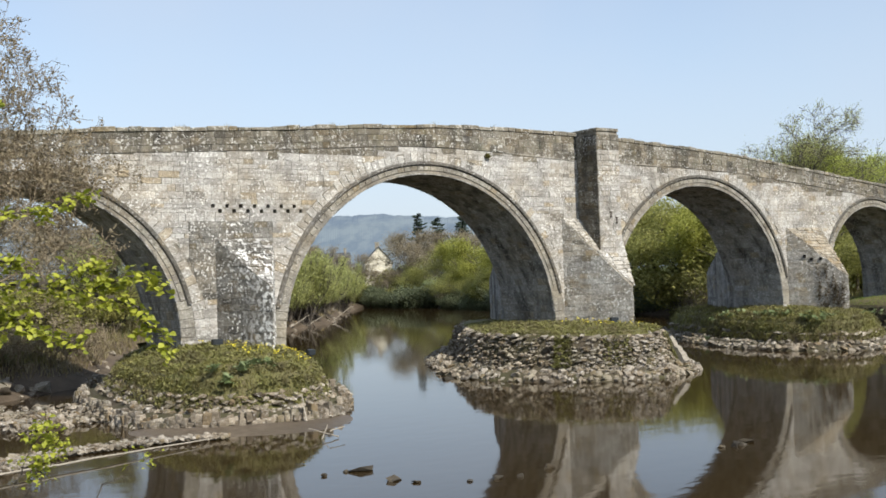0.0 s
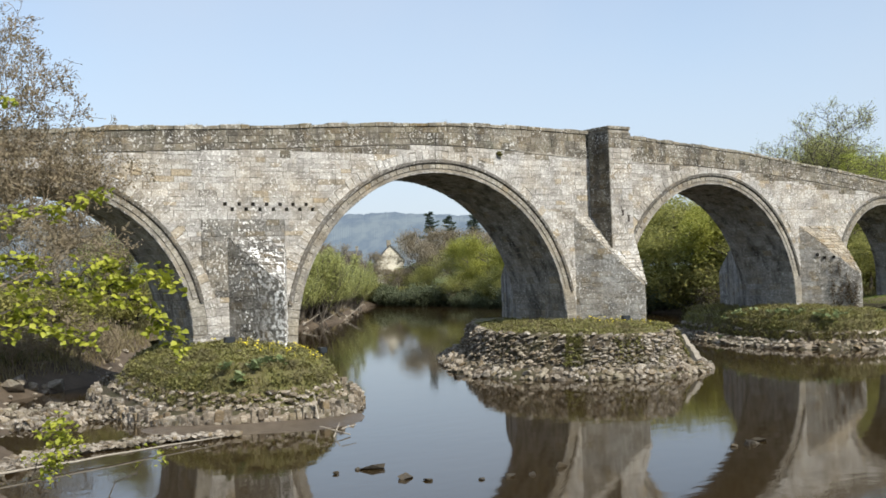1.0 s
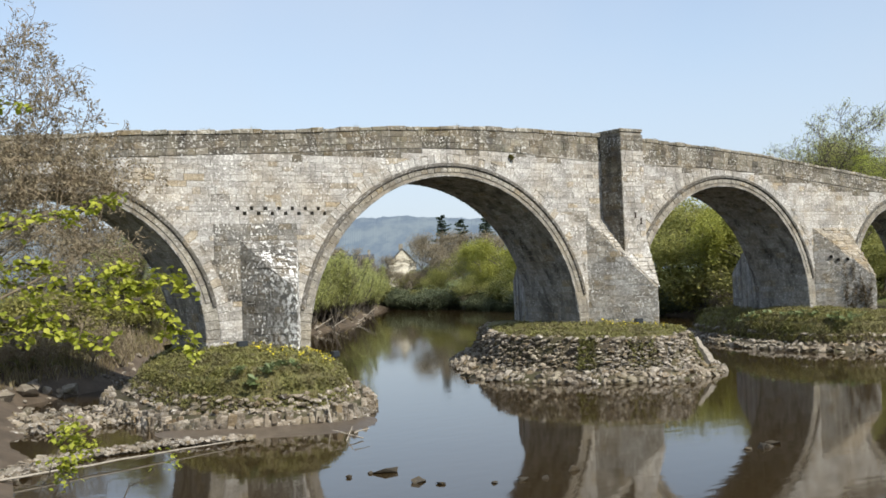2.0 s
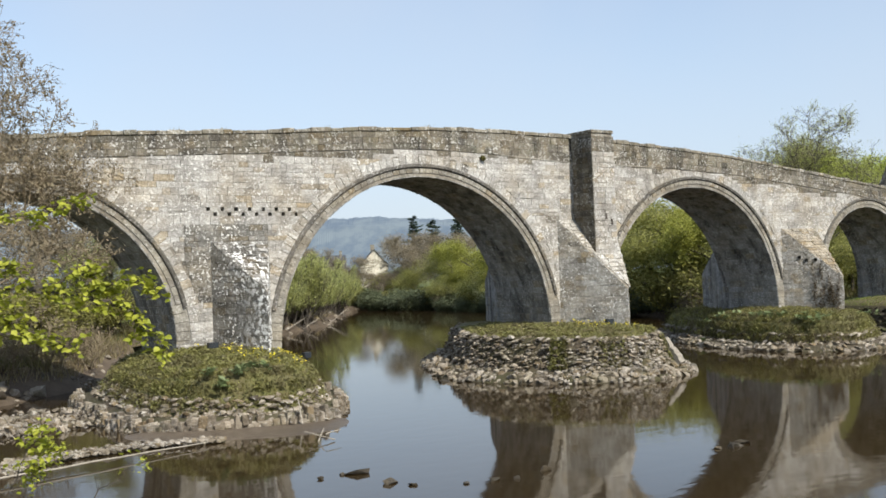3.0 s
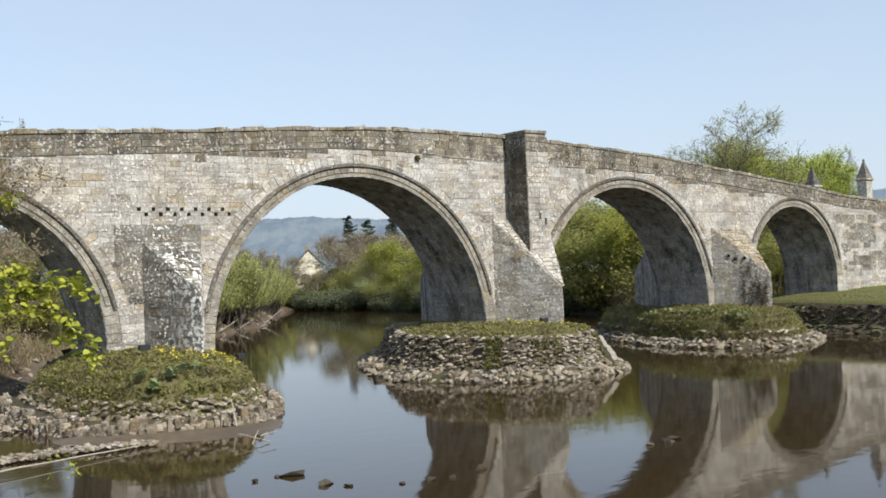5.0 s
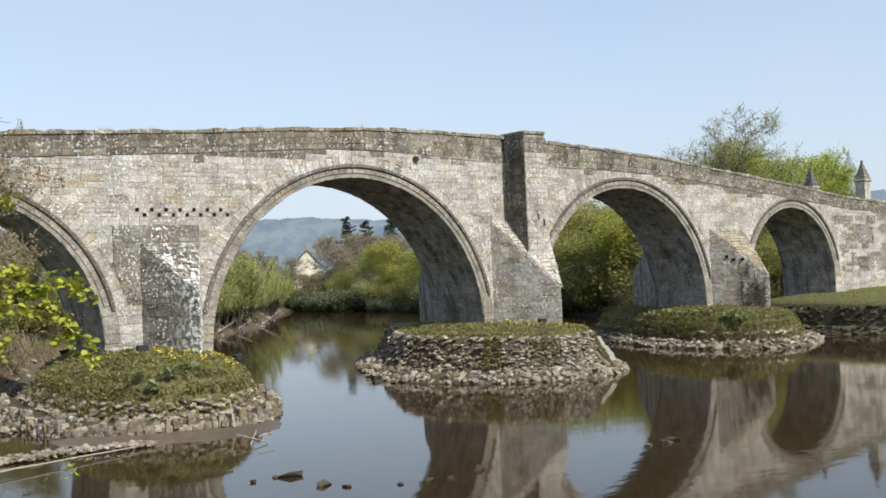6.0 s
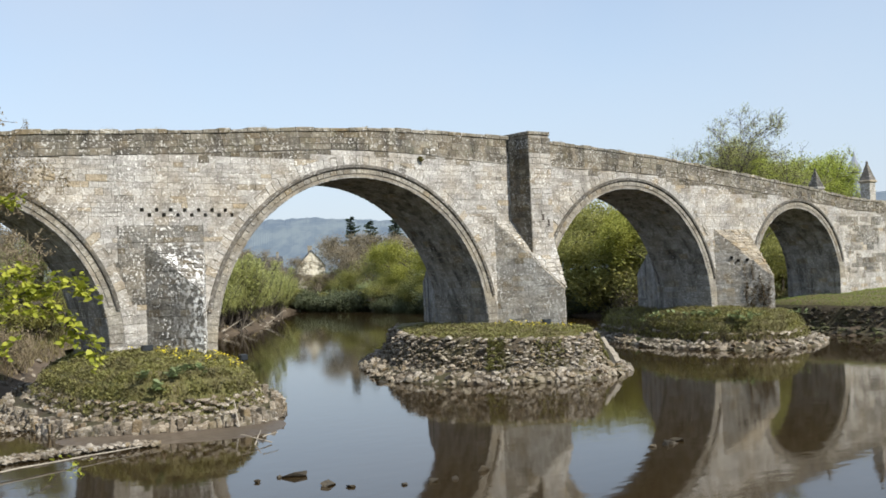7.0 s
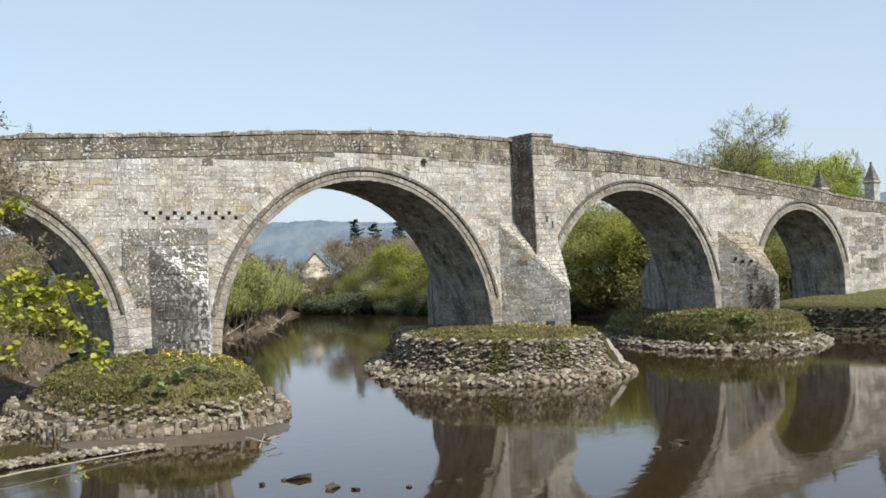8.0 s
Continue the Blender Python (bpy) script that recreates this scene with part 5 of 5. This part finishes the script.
# bank seen through the first arch
for key, x, y, top in [("brown", 22, 42, 13), ("brown", 14, 34, 12), ("brown", 27, 52, 12), ("brown", 8, 26, 11), ("brown", 3, 20, 10.5), ("gold", 17, 21, 6.5), ("gold", 13, 17, 6.2), ("gold", 20, 26, 6.0), ("gold", 9.5, 13.5, 6.0),
                       ("scrub", 15.5, 14.5, 4.2), ("scrub", 12.5, 12, 4.2), ("scrub", 10, 9.5, 4.0), ("scrub", 18.5, 18.5, 4.2), ("scrub", 7.5, 8, 4), ("gold", 24, 33, 6.5), ("willow", 30, 40, 7), ("willow", 26, 37, 7)]:
    plant(key, x, y, top, rng.uniform(0, 360), group="bank thicket", wide=1.3)
# thicker growth behind the third and fourth arches
for key, x, y, top in [("olive", 88, 34, 11.5), ("green", 86, 27, 11), ("olive", 84.5, 20, 10.5), ("olive", 91, 41, 14), ("green", 93, 33, 12.5), ("gold", 86, 33, 6.5), ("gold", 84, 26, 6.5), ("gold", 82.5, 19, 6), ("gold", 88, 40, 6.5), ("scrub", 83, 23, 4.5), ("scrub", 85, 30, 4.5),
                       ("olive", 98, 22, 8.5), ("olive", 92, 16, 8), ("gold", 90, 12, 6), ("gold", 96, 18, 6)]:
    plant(key, x, y, top, rng.uniform(0, 360), group="bank thicket", wide=1.5)
for i in range(64):
    f = rng.random()
    x, y = interp(f, [0, 0.12, 0.3, 0.5, 0.8, 1], [88.5, 94, 96, 95, 91, 87]), interp(f, [0, 0.12, 0.3, 0.5, 0.8, 1], [110.5, 111, 97, 78, 55, 38])
    plant(rng.choice(["gold", "waterline_shade", "gold"]), x + rng.uniform(-0.1, 1.2), y + rng.uniform(-0.5, 1), 2.4 + rng.uniform(0, 2.2), rng.uniform(0, 360), group="bank scrub", wide=1.6)
for x, y, top in [(96, 110.5, 6.6), (91, 113, 6.5)]:
    plant("brown", x, y, top, rng.uniform(0, 360), wide=1.2)
plant("sparse", 25, 33, 12.0, 100, group="bank thicket", wide=0.6)
# over the parapet, behind the bridge
plant("sparse", 101.0, 30, 23.6, 40, group="trees behind the bridge", wide=1.05)
plant("sparse", 108.2, 30, 21.4, 200, group="trees behind the bridge", wide=0.8)
for x, y, top in [(111.8, 30, 19.6), (114.8, 30, 19.4), (117.0, 30, 16.8), (112, 29, 18), (108, 29, 16.5), (114.5, 27, 16.2), (115.5, 27, 14.2)]:
    plant("tall", x, y, top, rng.uniform(0, 360), group="trees behind the bridge", wide=0.9)


def conifer(at, height, seed):
    rng = random.Random(seed)
    ob = thing("conifer", "dark pointed conifer rising over bare trees", "tree", at=at, group="conifers")
    part("trunk", limb_mesh([([Vector((0, 0, 0)), Vector((0, 0, height * 0.5)), Vector((0, 0, height))], [0.22, 0.14, 0.02], 0)]), M_BARK, ob)
    vv, ff = [], []
    z = height * 0.2
    while z < height * 0.99:
        reach = (height - z) * 0.46 + 0.35
        for k in range(4):
            a = rng.uniform(0, 6.283)
            lift = rng.uniform(-0.09, 0.09) * height * (1.1 - z / height)
            ln = reach * rng.uniform(0.45, 1.35)
            d = Vector((math.cos(a), math.sin(a), 0))
            for q in range(6):
                f = (q + 0.5) / 6
                c = d * ln * f + Vector((0, 0, z + lift - ln * f * 0.3 + 0.4 * ln * f * f))
                for s in (-1, 1, 0):
                    e = (d + Vector((-d.y, d.x, 0)) * s * 0.9 + Vector((0, 0, rng.uniform(-0.3, 0.1)))).normalized() * (0.4 + 0.4 * (1 - f)) * (0.5 + height / 30)
                    w = e.cross(Vector((rng.gauss(0, 1), rng.gauss(0, 1), rng.gauss(0, 1)))).normalized() * 0.2
                    n = len(vv)
                    vv += [c - w, c + w, c + e]
                    ff.append((n, n + 1, n + 2))
        z += height * 0.028
    part("crown", mesh_of("crown", vv, ff), NEEDLE, ob)


for i, (x, y, top) in enumerate([(114.5, 128.5, 17.2), (120.5, 130.5, 16.6), (119, 120, 16.0)]):
    z = height_at(x, y)
    conifer((x, y, z), top - z, 30 + i)

# ---- houses beyond the river ----
M_RENDERED = plain("cream_render", (0.62, 0.57, 0.46), (0.7, 0.65, 0.54), 2, bump=0.01)
M_SLATE = plain("slate", (0.045, 0.05, 0.06), (0.08, 0.085, 0.095), 4, rough=0.6)
M_PANE = Mat("window_glass", 0.05).color((0.02, 0.025, 0.03))
M_WHITE = plain("white_paint", (0.72, 0.72, 0.7), (0.8, 0.8, 0.78), 3, bump=0.003)


def house(at, turn, w, deep, eaves, ridge, label, chimneys):
    ob = thing("house", label, "house", group="houses")
    ob.matrix_basis = pose(*at, 0, 0, turn)
    bm = bmesh.new()
    prism(bm, [(-w / 2, 0, -0.5), (w / 2, 0, -0.5), (w / 2, 0, eaves), (0, 0, ridge), (-w / 2, 0, eaves)], (0, deep, 0))
    bmesh.ops.recalc_face_normals(bm, faces=bm.faces)
    part("wall", bm, M_RENDERED, ob)
    for s in (-1, 1):
        bm = bmesh.new()
        sl = (ridge - eaves) / (w / 2)
        prism(bm, [(s * (w / 2 + 0.3), -0.25, eaves - 0.3 * sl + 0.03), (0, -0.25, ridge + 0.03), (0, -0.25, ridge + 0.2), (s * (w / 2 + 0.3), -0.25, eaves - 0.3 * sl + 0.2)], (0, deep + 0.5, 0))
        bmesh.ops.recalc_face_normals(bm, faces=bm.faces)
        part("roof", bm, M_SLATE, ob)
    for y in chimneys:
        bm = bmesh.new()
        box(bm, (-0.45, y - 0.3, ridge - 0.6), (0.45, y + 0.3, ridge + 1.1))
        box(bm, (-0.5, y - 0.35, ridge + 1.1), (0.5, y + 0.35, ridge + 1.25))
        part("chimney", bm, M_RING, ob)
    for x, z in ((-w / 4, eaves * 0.45), (w / 4, eaves * 0.45)):
        bm = bmesh.new()
        for a, b in (((-0.5, -0.05, -0.65), (-0.42, 0.02, 0.65)), ((0.42, -0.05, -0.65), (0.5, 0.02, 0.65)), ((-0.42, -0.05, 0.57), (0.42, 0.02, 0.65)), ((-0.42, -0.05, -0.65), (0.42, 0.02, -0.57)), ((-0.03, -0.05, -0.57), (0.03, 0.02, 0.57))):
            box(bm, a, b)
        win = part("window", bm, M_WHITE, ob)
        win.location = (x, 0, z)
        bm = bmesh.new()
        box(bm, (-0.42, -0.012, -0.57), (0.42, -0.004, 0.57))
        part("pane", bm, M_PANE, win)


house((118, 149.5, height_at(118, 149.5)), -28, 5.6, 9, 5.0, 8.1, "cream rendered house with slate gable roof among trees", [6.0])
house((128, 180, height_at(128, 180)), 62, 6, 12, 4.6, 7.6, "grey slate-roofed house half hidden by shrubs", [1.0, 10.5])


# ---- bridge-end pillars ----
def pillar(at):
    ob = thing("stone_pillar", "square grey stone pillar with pyramid cap at the bridge end", "pillar", at=at, group="bridge-end pillars")
    ob.scale = (0.8, 0.8, 0.95)
    for name, secs in (("shaft", [(0.52, -1.6), (0.52, 1.5)]), ("cornice", [(0.56, 1.5), (0.66, 1.58), (0.66, 1.7), (0.6, 1.74)]), ("cap", [(0.6, 1.74), (0.42, 2.2), (0.2, 2.85), (0.07, 3.2), (0.1, 3.24), (0.1, 3.34), (0.02, 3.42)])):
        bm = bmesh.new()
        rows = [[bm.verts.new((sx * h, sy * h, z)) for sx, sy in ((-1, -1), (1, -1), (1, 1), (-1, 1))] for h, z in secs]
        for p, q in zip(rows[:-1], rows[1:]):
            for j in range(4):
                bm.faces.new((p[j], p[(j + 1) % 4], q[(j + 1) % 4], q[j]))
        bm.faces.new(rows[0][::-1]), bm.faces.new(rows[-1])
        part(name, bm, M_CUT if name != "cap" else M_HOOD, ob)


pillar((82.0, 0.45, 10.1))
pillar((80.5, DEPTH - 0.5, 9.85))

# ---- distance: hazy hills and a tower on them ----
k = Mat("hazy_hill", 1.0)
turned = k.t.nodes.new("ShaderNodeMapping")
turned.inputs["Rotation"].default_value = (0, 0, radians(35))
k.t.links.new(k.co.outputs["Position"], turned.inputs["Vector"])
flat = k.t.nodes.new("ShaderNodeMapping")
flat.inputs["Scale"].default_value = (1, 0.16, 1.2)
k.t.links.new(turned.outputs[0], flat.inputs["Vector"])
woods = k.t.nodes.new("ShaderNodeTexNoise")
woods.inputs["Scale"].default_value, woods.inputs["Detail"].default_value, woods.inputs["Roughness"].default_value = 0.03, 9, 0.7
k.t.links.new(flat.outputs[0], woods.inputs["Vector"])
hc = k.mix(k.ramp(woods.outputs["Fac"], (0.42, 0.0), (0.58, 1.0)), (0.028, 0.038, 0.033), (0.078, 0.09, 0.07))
# air haze put in as a faint blue glow of the hillside
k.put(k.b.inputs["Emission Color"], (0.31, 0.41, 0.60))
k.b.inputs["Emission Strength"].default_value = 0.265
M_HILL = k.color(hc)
hv, hf = [], []
NA = 1500
for i in range(NA):
    az = math.radians(-60 + 180 * i / (NA - 1))
    ridge = interp(math.degrees(az), [-60, 0, 17, 24, 31, 37, 45, 58, 64, 75, 120], [60, 82, 98, 101, 106, 93, 85, 104, 102, 70, 50])
    tr = ridge + 4 * fbm(i * 0.02, 3.0, 1.0) + 2.2 * fbm(i * 0.21, 8.0, 1.0) + 1.6 * fbm(i * 0.9, 2.0, 1.0)
    for r, z in ((1150, -5), (1350, ridge * 0.4 + 6 * fbm(i * 0.03, 1.0, 1.0)), (1550, ridge * 0.75 + 5 * fbm(i * 0.04, 5.0, 1.0)), (1800, tr), (2100, ridge * 0.8), (2600, -5)):
        hv.append((r * math.sin(az), -47.6 + r * math.cos(az), z))
hf = [(i * 6 + j, i * 6 + j + 1, (i + 1) * 6 + j + 1, (i + 1) * 6 + j) for i in range(NA - 1) for j in range(5)]
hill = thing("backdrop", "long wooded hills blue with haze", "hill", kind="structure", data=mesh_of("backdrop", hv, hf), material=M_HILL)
k = Mat("hazy_stone", 1.0)
# the same haze put into the tower's stone as a blue glow
k.put(k.b.inputs["Emission Color"], (0.34, 0.43, 0.58))
k.b.inputs["Emission Strength"].default_value = 0.24
M_HAZESTONE = k.color((0.15, 0.15, 0.15))
tw = thing("distant_tower", "far-off stone tower with a pointed crown in haze", "tower", at=(1560, 888, 90))
tw.scale = (1.22, 1.22, 1.22)
for name, secs in (("shaft", [(8.5, -10), (8.0, 38), (9.2, 40), (9.2, 43)]), ("crown", [(8.0, 43), (5.5, 50), (2.6, 57), (1.2, 63), (0.3, 67)])):
    bm = bmesh.new()
    rows = [[bm.verts.new((h * math.cos(j * math.pi / 4), h * math.sin(j * math.pi / 4), z)) for j in range(8)] for h, z in secs]
    for p, q in zip(rows[:-1], rows[1:]):
        for j in range(8):
            bm.faces.new((p[j], p[(j + 1) % 8], q[(j + 1) % 8], q[j]))
    bm.faces.new(rows[-1])
    part(name, bm, M_HAZESTONE, tw)

# ---- branches hanging in from the near bank ----
NEAR_LEAF = leaf_material("young_green_leaf", (0.20, 0.235, 0.025), (0.46, 0.47, 0.07), 0.45, 0.4)


def branch_run(rng, pts, r, lines, tips, twig, level=1):
    """A limb through the given places with short side twigs."""
    pts = [Vector(p) for p in pts]
    fine = []
    for a, b in zip(pts[:-1], pts[1:]):
        for k in range(5):
            fine.append(a.lerp(b, k / 5) + Vector((rng.gauss(0, 0.025), rng.gauss(0, 0.025), rng.gauss(0, 0.025))))
    fine.append(pts[-1])
    lines.append((fine, [r * (1 - 0.85 * i / len(fine)) for i in range(len(fine))], level))
    for i, p in enumerate(fine[1:]):
        for s in range(3):
            d = (fine[min(i + 2, len(fine) - 1)] - fine[i]).normalized() + Vector((rng.gauss(0, 0.7), rng.gauss(0, 0.7), rng.gauss(0.15, 0.6)))
            d.normalize()
            ln = twig * rng.uniform(0.4, 1.2)
            q = [p + d * ln * f + Vector((0, 0, -0.05 * f * f)) for f in (0, 0.5, 1)]
            lines.append((q, [0.006, 0.004, 0.002], 2))
            tips += [q[1], q[2], q[2]]


def leaf_spray(tips, per, size, seed):
    """Real leaf shapes, each with a fold, round the twig ends."""
    rg = random.Random(seed)
    lv, lf = leaf_shape(size, size * 0.8)
    vv, ff = [], []
    for t in tips:
        for _ in range(per):
            s = rg.uniform(0.5, 1.2)
            m = Matrix.Translation(t + Vector((rg.gauss(0, 0.035), rg.gauss(0, 0.035), rg.gauss(0, 0.03)))) @ Euler((rg.uniform(-1.0, 0.8), rg.uniform(-0.8, 0.8), rg.uniform(0, 6.283))).to_matrix().to_4x4() @ Matrix.Scale(s, 4)
            n = len(vv)
            vv += [m @ Vector(v) for v in lv]
            ff += [tuple(n + i for i in f) for f in lf]
    return mesh_of("foliage", vv, ff)


rng = random.Random(99)
near_tree = thing("sycamore_tree", "near tree with drooping branches of fresh green leaves", "tree")
lines, tips = [], []
ROOT = Vector((0.2, -32.6, 0.8))
grow(rng, ROOT, Vector((0.05, 0.1, 1)), 9.0, 0.22, 0, [(0, 0, 0, 0.03, 0.02)], lines, [])
for run in ([(0.3, -32.6, 4.6), (1.9, -34.2, 6.1), (2.4, -34.7, 6.3), (3.0, -35.1, 6.46), (3.5, -35.5, 6.6)],
            [(0.3, -32.6, 4.0), (1.6, -34.0, 5.5), (2.4, -34.7, 5.7), (3.0, -35.1, 5.6), (3.5, -35.45, 5.5), (3.9, -35.7, 5.68), (4.12, -35.9, 5.6)],
            [(3.0, -35.1, 5.6), (3.4, -35.4, 5.75), (3.6, -35.5, 5.72)],
            [(3.5, -35.45, 5.5), (3.8, -35.65, 5.42), (4.0, -35.8, 5.2), (4.2, -35.95, 4.9)],
            [(0.3, -32.6, 3.4), (1.8, -34.2, 5.0), (2.4, -34.7, 5.1), (3.0, -35.1, 5.12), (3.35, -35.3, 4.98)],
            [(2.0, -34.3, 5.2), (2.6, -34.8, 5.3), (2.9, -35.0, 5.25)],
            [(0.3, -32.6, 4.2), (1.9, -34.3, 5.75), (2.5, -34.8, 5.9), (2.9, -35.1, 5.85)],
            [(0.2, -32.6, 7.0), (1.8, -34.1, 7.6), (2.6, -34.9, 7.7)]):
    branch_run(rng, run, 0.03, lines, tips, 0.17)
part("trunk", limb_mesh(lines), M_BARK, near_tree)
part("foliage", leaf_spray([t for t in tips if t.x > 1.4], 2, 0.088, 4), NEAR_LEAF, near_tree, "fresh yellow-green leaves")

low = thing("sapling", "low sapling with a few bright green leaves", "shrub")
lines, tips = [], []
for run in ([(2.2, -34.3, 1.6), (2.8, -34.9, 3.4), (3.0, -35.0, 3.95)], [(2.4, -34.5, 1.8), (2.9, -35.0, 3.2), (3.1, -35.1, 3.8)], [(2.3, -34.4, 1.7), (2.8, -34.9, 3.0), (3.0, -35.05, 3.55)], [(2.6, -34.8, 1.7), (3.5, -35.4, 3.2), (3.9, -35.7, 3.65)]):
    branch_run(rng, run, 0.015, lines, [], 0.1)
    for p in lines[-1][0][-1:]:
        tips += [p + Vector((rng.gauss(0, 0.09), rng.gauss(0, 0.09), rng.gauss(0, 0.09))) for _ in range(60 if run[-1][0] < 3.5 else 12)]
part("trunk", limb_mesh(lines), M_BARK, low)
part("foliage", leaf_spray(tips, 2, 0.07, 8), NEAR_LEAF, low)

brush = thing("bare_shrub", "leafless brown twiggy shrub on the near bank", "shrub")
lines, tips = [], []
TANGLE = [(9, 0.42, 0.5, 0.06, 0.0), (7, 0.55, 0.55, 0.16, 0.03), (6, 0.6, 0.6, 0.2, 0.02), (0, 0, 0, 0.22, 0.0)]
rng = random.Random(4242)
for a, b in (((1.2, -31.0, 2.0), (2.95, -31.55, 9.8)), ((1.2, -31.0, 2.0), (3.6, -32.0, 8.1)), ((1.3, -31.0, 2.4), (4.25, -32.4, 7.4)), ((1.3, -31.0, 2.2), (4.2, -32.4, 6.9)), ((1.4, -31.0, 2.2), (3.6, -32.0, 7.6)), ((1.4, -31.0, 2.2), (3.0, -31.4, 7.2)), ((1.4, -31.0, 2.2), (4.3, -32.45, 6.4)), ((1.2, -31.0, 2.2), (2.7, -31.5, 9.5)), ((1.2, -31.0, 2.2), (3.55, -32.0, 8.7)), ((1.3, -31.0, 2.2), (4.15, -32.0, 7.9))):
    a, b = Vector(a), Vector(b)
    mid = a.lerp(b, 0.6) + Vector((-0.5, 0.2, 0.6))
    lines.append(([a, a.lerp(mid, 0.5), mid], [0.05, 0.04, 0.025], 1))
    d = (b - mid)
    grow(rng, mid, d.normalized(), d.length * 0.9, 0.018, 0, TANGLE, lines, tips)
part("trunk", limb_mesh(lines, 0.004), TWIG, brush)
part("bud_cover", leaf_cloud(tips, 1, 0.03, 0.022, 6), BUD, brush, "brown unopened buds")


# ---- dressing of the banks ----
def bank_scatter(count, seed, lo, hi, near, far):
    """Places on the ground between near and far metres from the water's edge."""
    rs = np.random.RandomState(seed)
    x, y = rs.uniform(lo[0], hi[0], count), rs.uniform(lo[1], hi[1], count)
    d = river_distance(x, y)
    ok = (d > near) & (d < far)
    x, y = x[ok], y[ok]
    z = ground_height(x, y)
    return [(Vector((a, b, c)), Vector((0, 0, 1))) for a, b, c in zip(x, y, z)]


rng = random.Random(321)
for lo, hi, n in (((2, 4), (30, 42), 60000), ((30, 30), (100, 120), 60000), ((70, 0), (105, 60), 40000)):
    thing("dry_grass", "pale dead grass and stalks on the river bank", "grass", kind="stuff", data=blades("dry_grass", bank_scatter(n // 2, 7, lo, hi, 1.0, 9.0), 0.2, 0.7, 0.03, rng, 1.0), material=M_GRASS_DRY)
    thing("grass", "rough green grass on the river bank", "grass", kind="stuff", data=blades("grass", bank_scatter(n // 2, 8, lo, hi, 2.2, 16.0), 0.2, 0.6, 0.035, rng, 0.9), material=M_GRASS)
rocks = []
for p, n in bank_scatter(5000, 9, (3, 3), (100, 115), -0.5, 2.2):
    s = rng.uniform(0.12, 0.55)
    rocks.append(pose(p.x, p.y, p.z + s * 0.1, rng.uniform(-40, 40), rng.uniform(-40, 40), rng.uniform(0, 360)) @ Matrix.Diagonal((s * 1.4, s, s * 0.7, 1)))
thing("bank_rubble", "loose brown stones along the water's edge", "stones", kind="stuff", data=joined_copies(ROCKS, rocks), material=M_RUBBLE)
for i in range(14):
    x, y = rng.uniform(7, 17), rng.uniform(6.5, 13)
    s = rng.uniform(0.5, 1.3)
    b = thing("boulder", "grey boulder at the foot of the muddy bank", "stone", group="bank boulders", data=ROCKS[i % 10])
    b.matrix_basis = pose(x, y, height_at(x, y) + 0.1 * s, 0, 0, i * 50) @ Matrix.Diagonal((s * 1.3, s, s * 0.8, 1))
# fallen branches on the far mud
for a, b in (((50, 54.2, 0.4), (56, 60.5, 1.6)), ((62, 67.0, 0.2), (66.5, 70.5, 1.7)), ((54, 58.2, 0.2), (57, 60.0, 1.2))):
    pole("fallen_branch", "bleached fallen branch on the muddy bank", a, b, 0.05)

# ---- small growth on the masonry ----
rosette("wall_plant", "small green weed rooted in a wall joint", (35.7, -0.06, 11.7), 40, 0.26, M_GRASS, rng)
for x in (18.2, 20.5, 26.3, 32.4, 36.5, 47.0, 52.0):
    tuft = blades("tuft", [(Vector((rng.gauss(0, 0.12), rng.gauss(0.15, 0.08), 0.0)), Vector((0, 0, 1))) for _ in range(22)], 0.08, 0.24, 0.006, rng, 0.9)
    t = thing("grass_tuft", "wispy grass tuft on the parapet coping", "grass", group="coping tufts", data=tuft, material=M_GRASS_DRY)
    t.location = (x, 0.1, parapet_top(x) + 0.03)

M_IRON = plain("rusty_iron", (0.03, 0.022, 0.018), (0.06, 0.04, 0.03), 9, rough=0.7, bump=0.003)
for x, z in ((43.18, 8.6), (43.62, 8.28)):
    bm = bmesh.new()
    for lo, hi in (((-0.035, -0.03, -0.16), (0.035, 0.02, 0.16)), ((-0.09, -0.035, 0.12), (0.09, 0.02, 0.17)), ((-0.09, -0.035, -0.17), (0.09, 0.02, -0.12))):
        box(bm, lo, hi)
    part("iron_tie_plate", bm, M_IRON, bridge, "dark iron tie plate").location = (x, -TOWER[2] - 0.04, z)

# dead creeper clinging to the third cutwater, and its brown leaves
M_CREEPER = leaf_material("brown_creeper_leaf", (0.05, 0.038, 0.022), (0.13, 0.095, 0.05), 0.7, 0.2)
cx0, cx1, cztop, cnx, cny, cnz = CUTS[2]
run = Vector((cnx - cx0, -cny, 0))
out = Vector((-cny, -(cnx - cx0), 0)).normalized()
holds, lines = [], []
for i in range(46):
    f, z = rng.uniform(0.5, 0.95), 2.4 + 3.6 * rng.random() ** 1.3
    if z > cztop - (cztop - cnz) * f - 0.15:
        continue
    p = Vector((cx0, 0, z)) + run * f + out * 0.05
    stem = [p + Vector((rng.gauss(0, 0.03), rng.gauss(0, 0.03), -0.25 * q)) for q in range(4)]
    lines.append((stem, [0.012] * 4, 2))
    holds += [s + out * 0.02 for s in stem for _ in range(2)]
creeper = thing("creeper", "brown withered creeper clinging to a stone cutwater", "creeper")
part("stem", limb_mesh(lines, 0.008), TWIG, creeper)
part("foliage", leaf_cloud(holds, 5, 0.09, 0.055, 12), M_CREEPER, creeper)
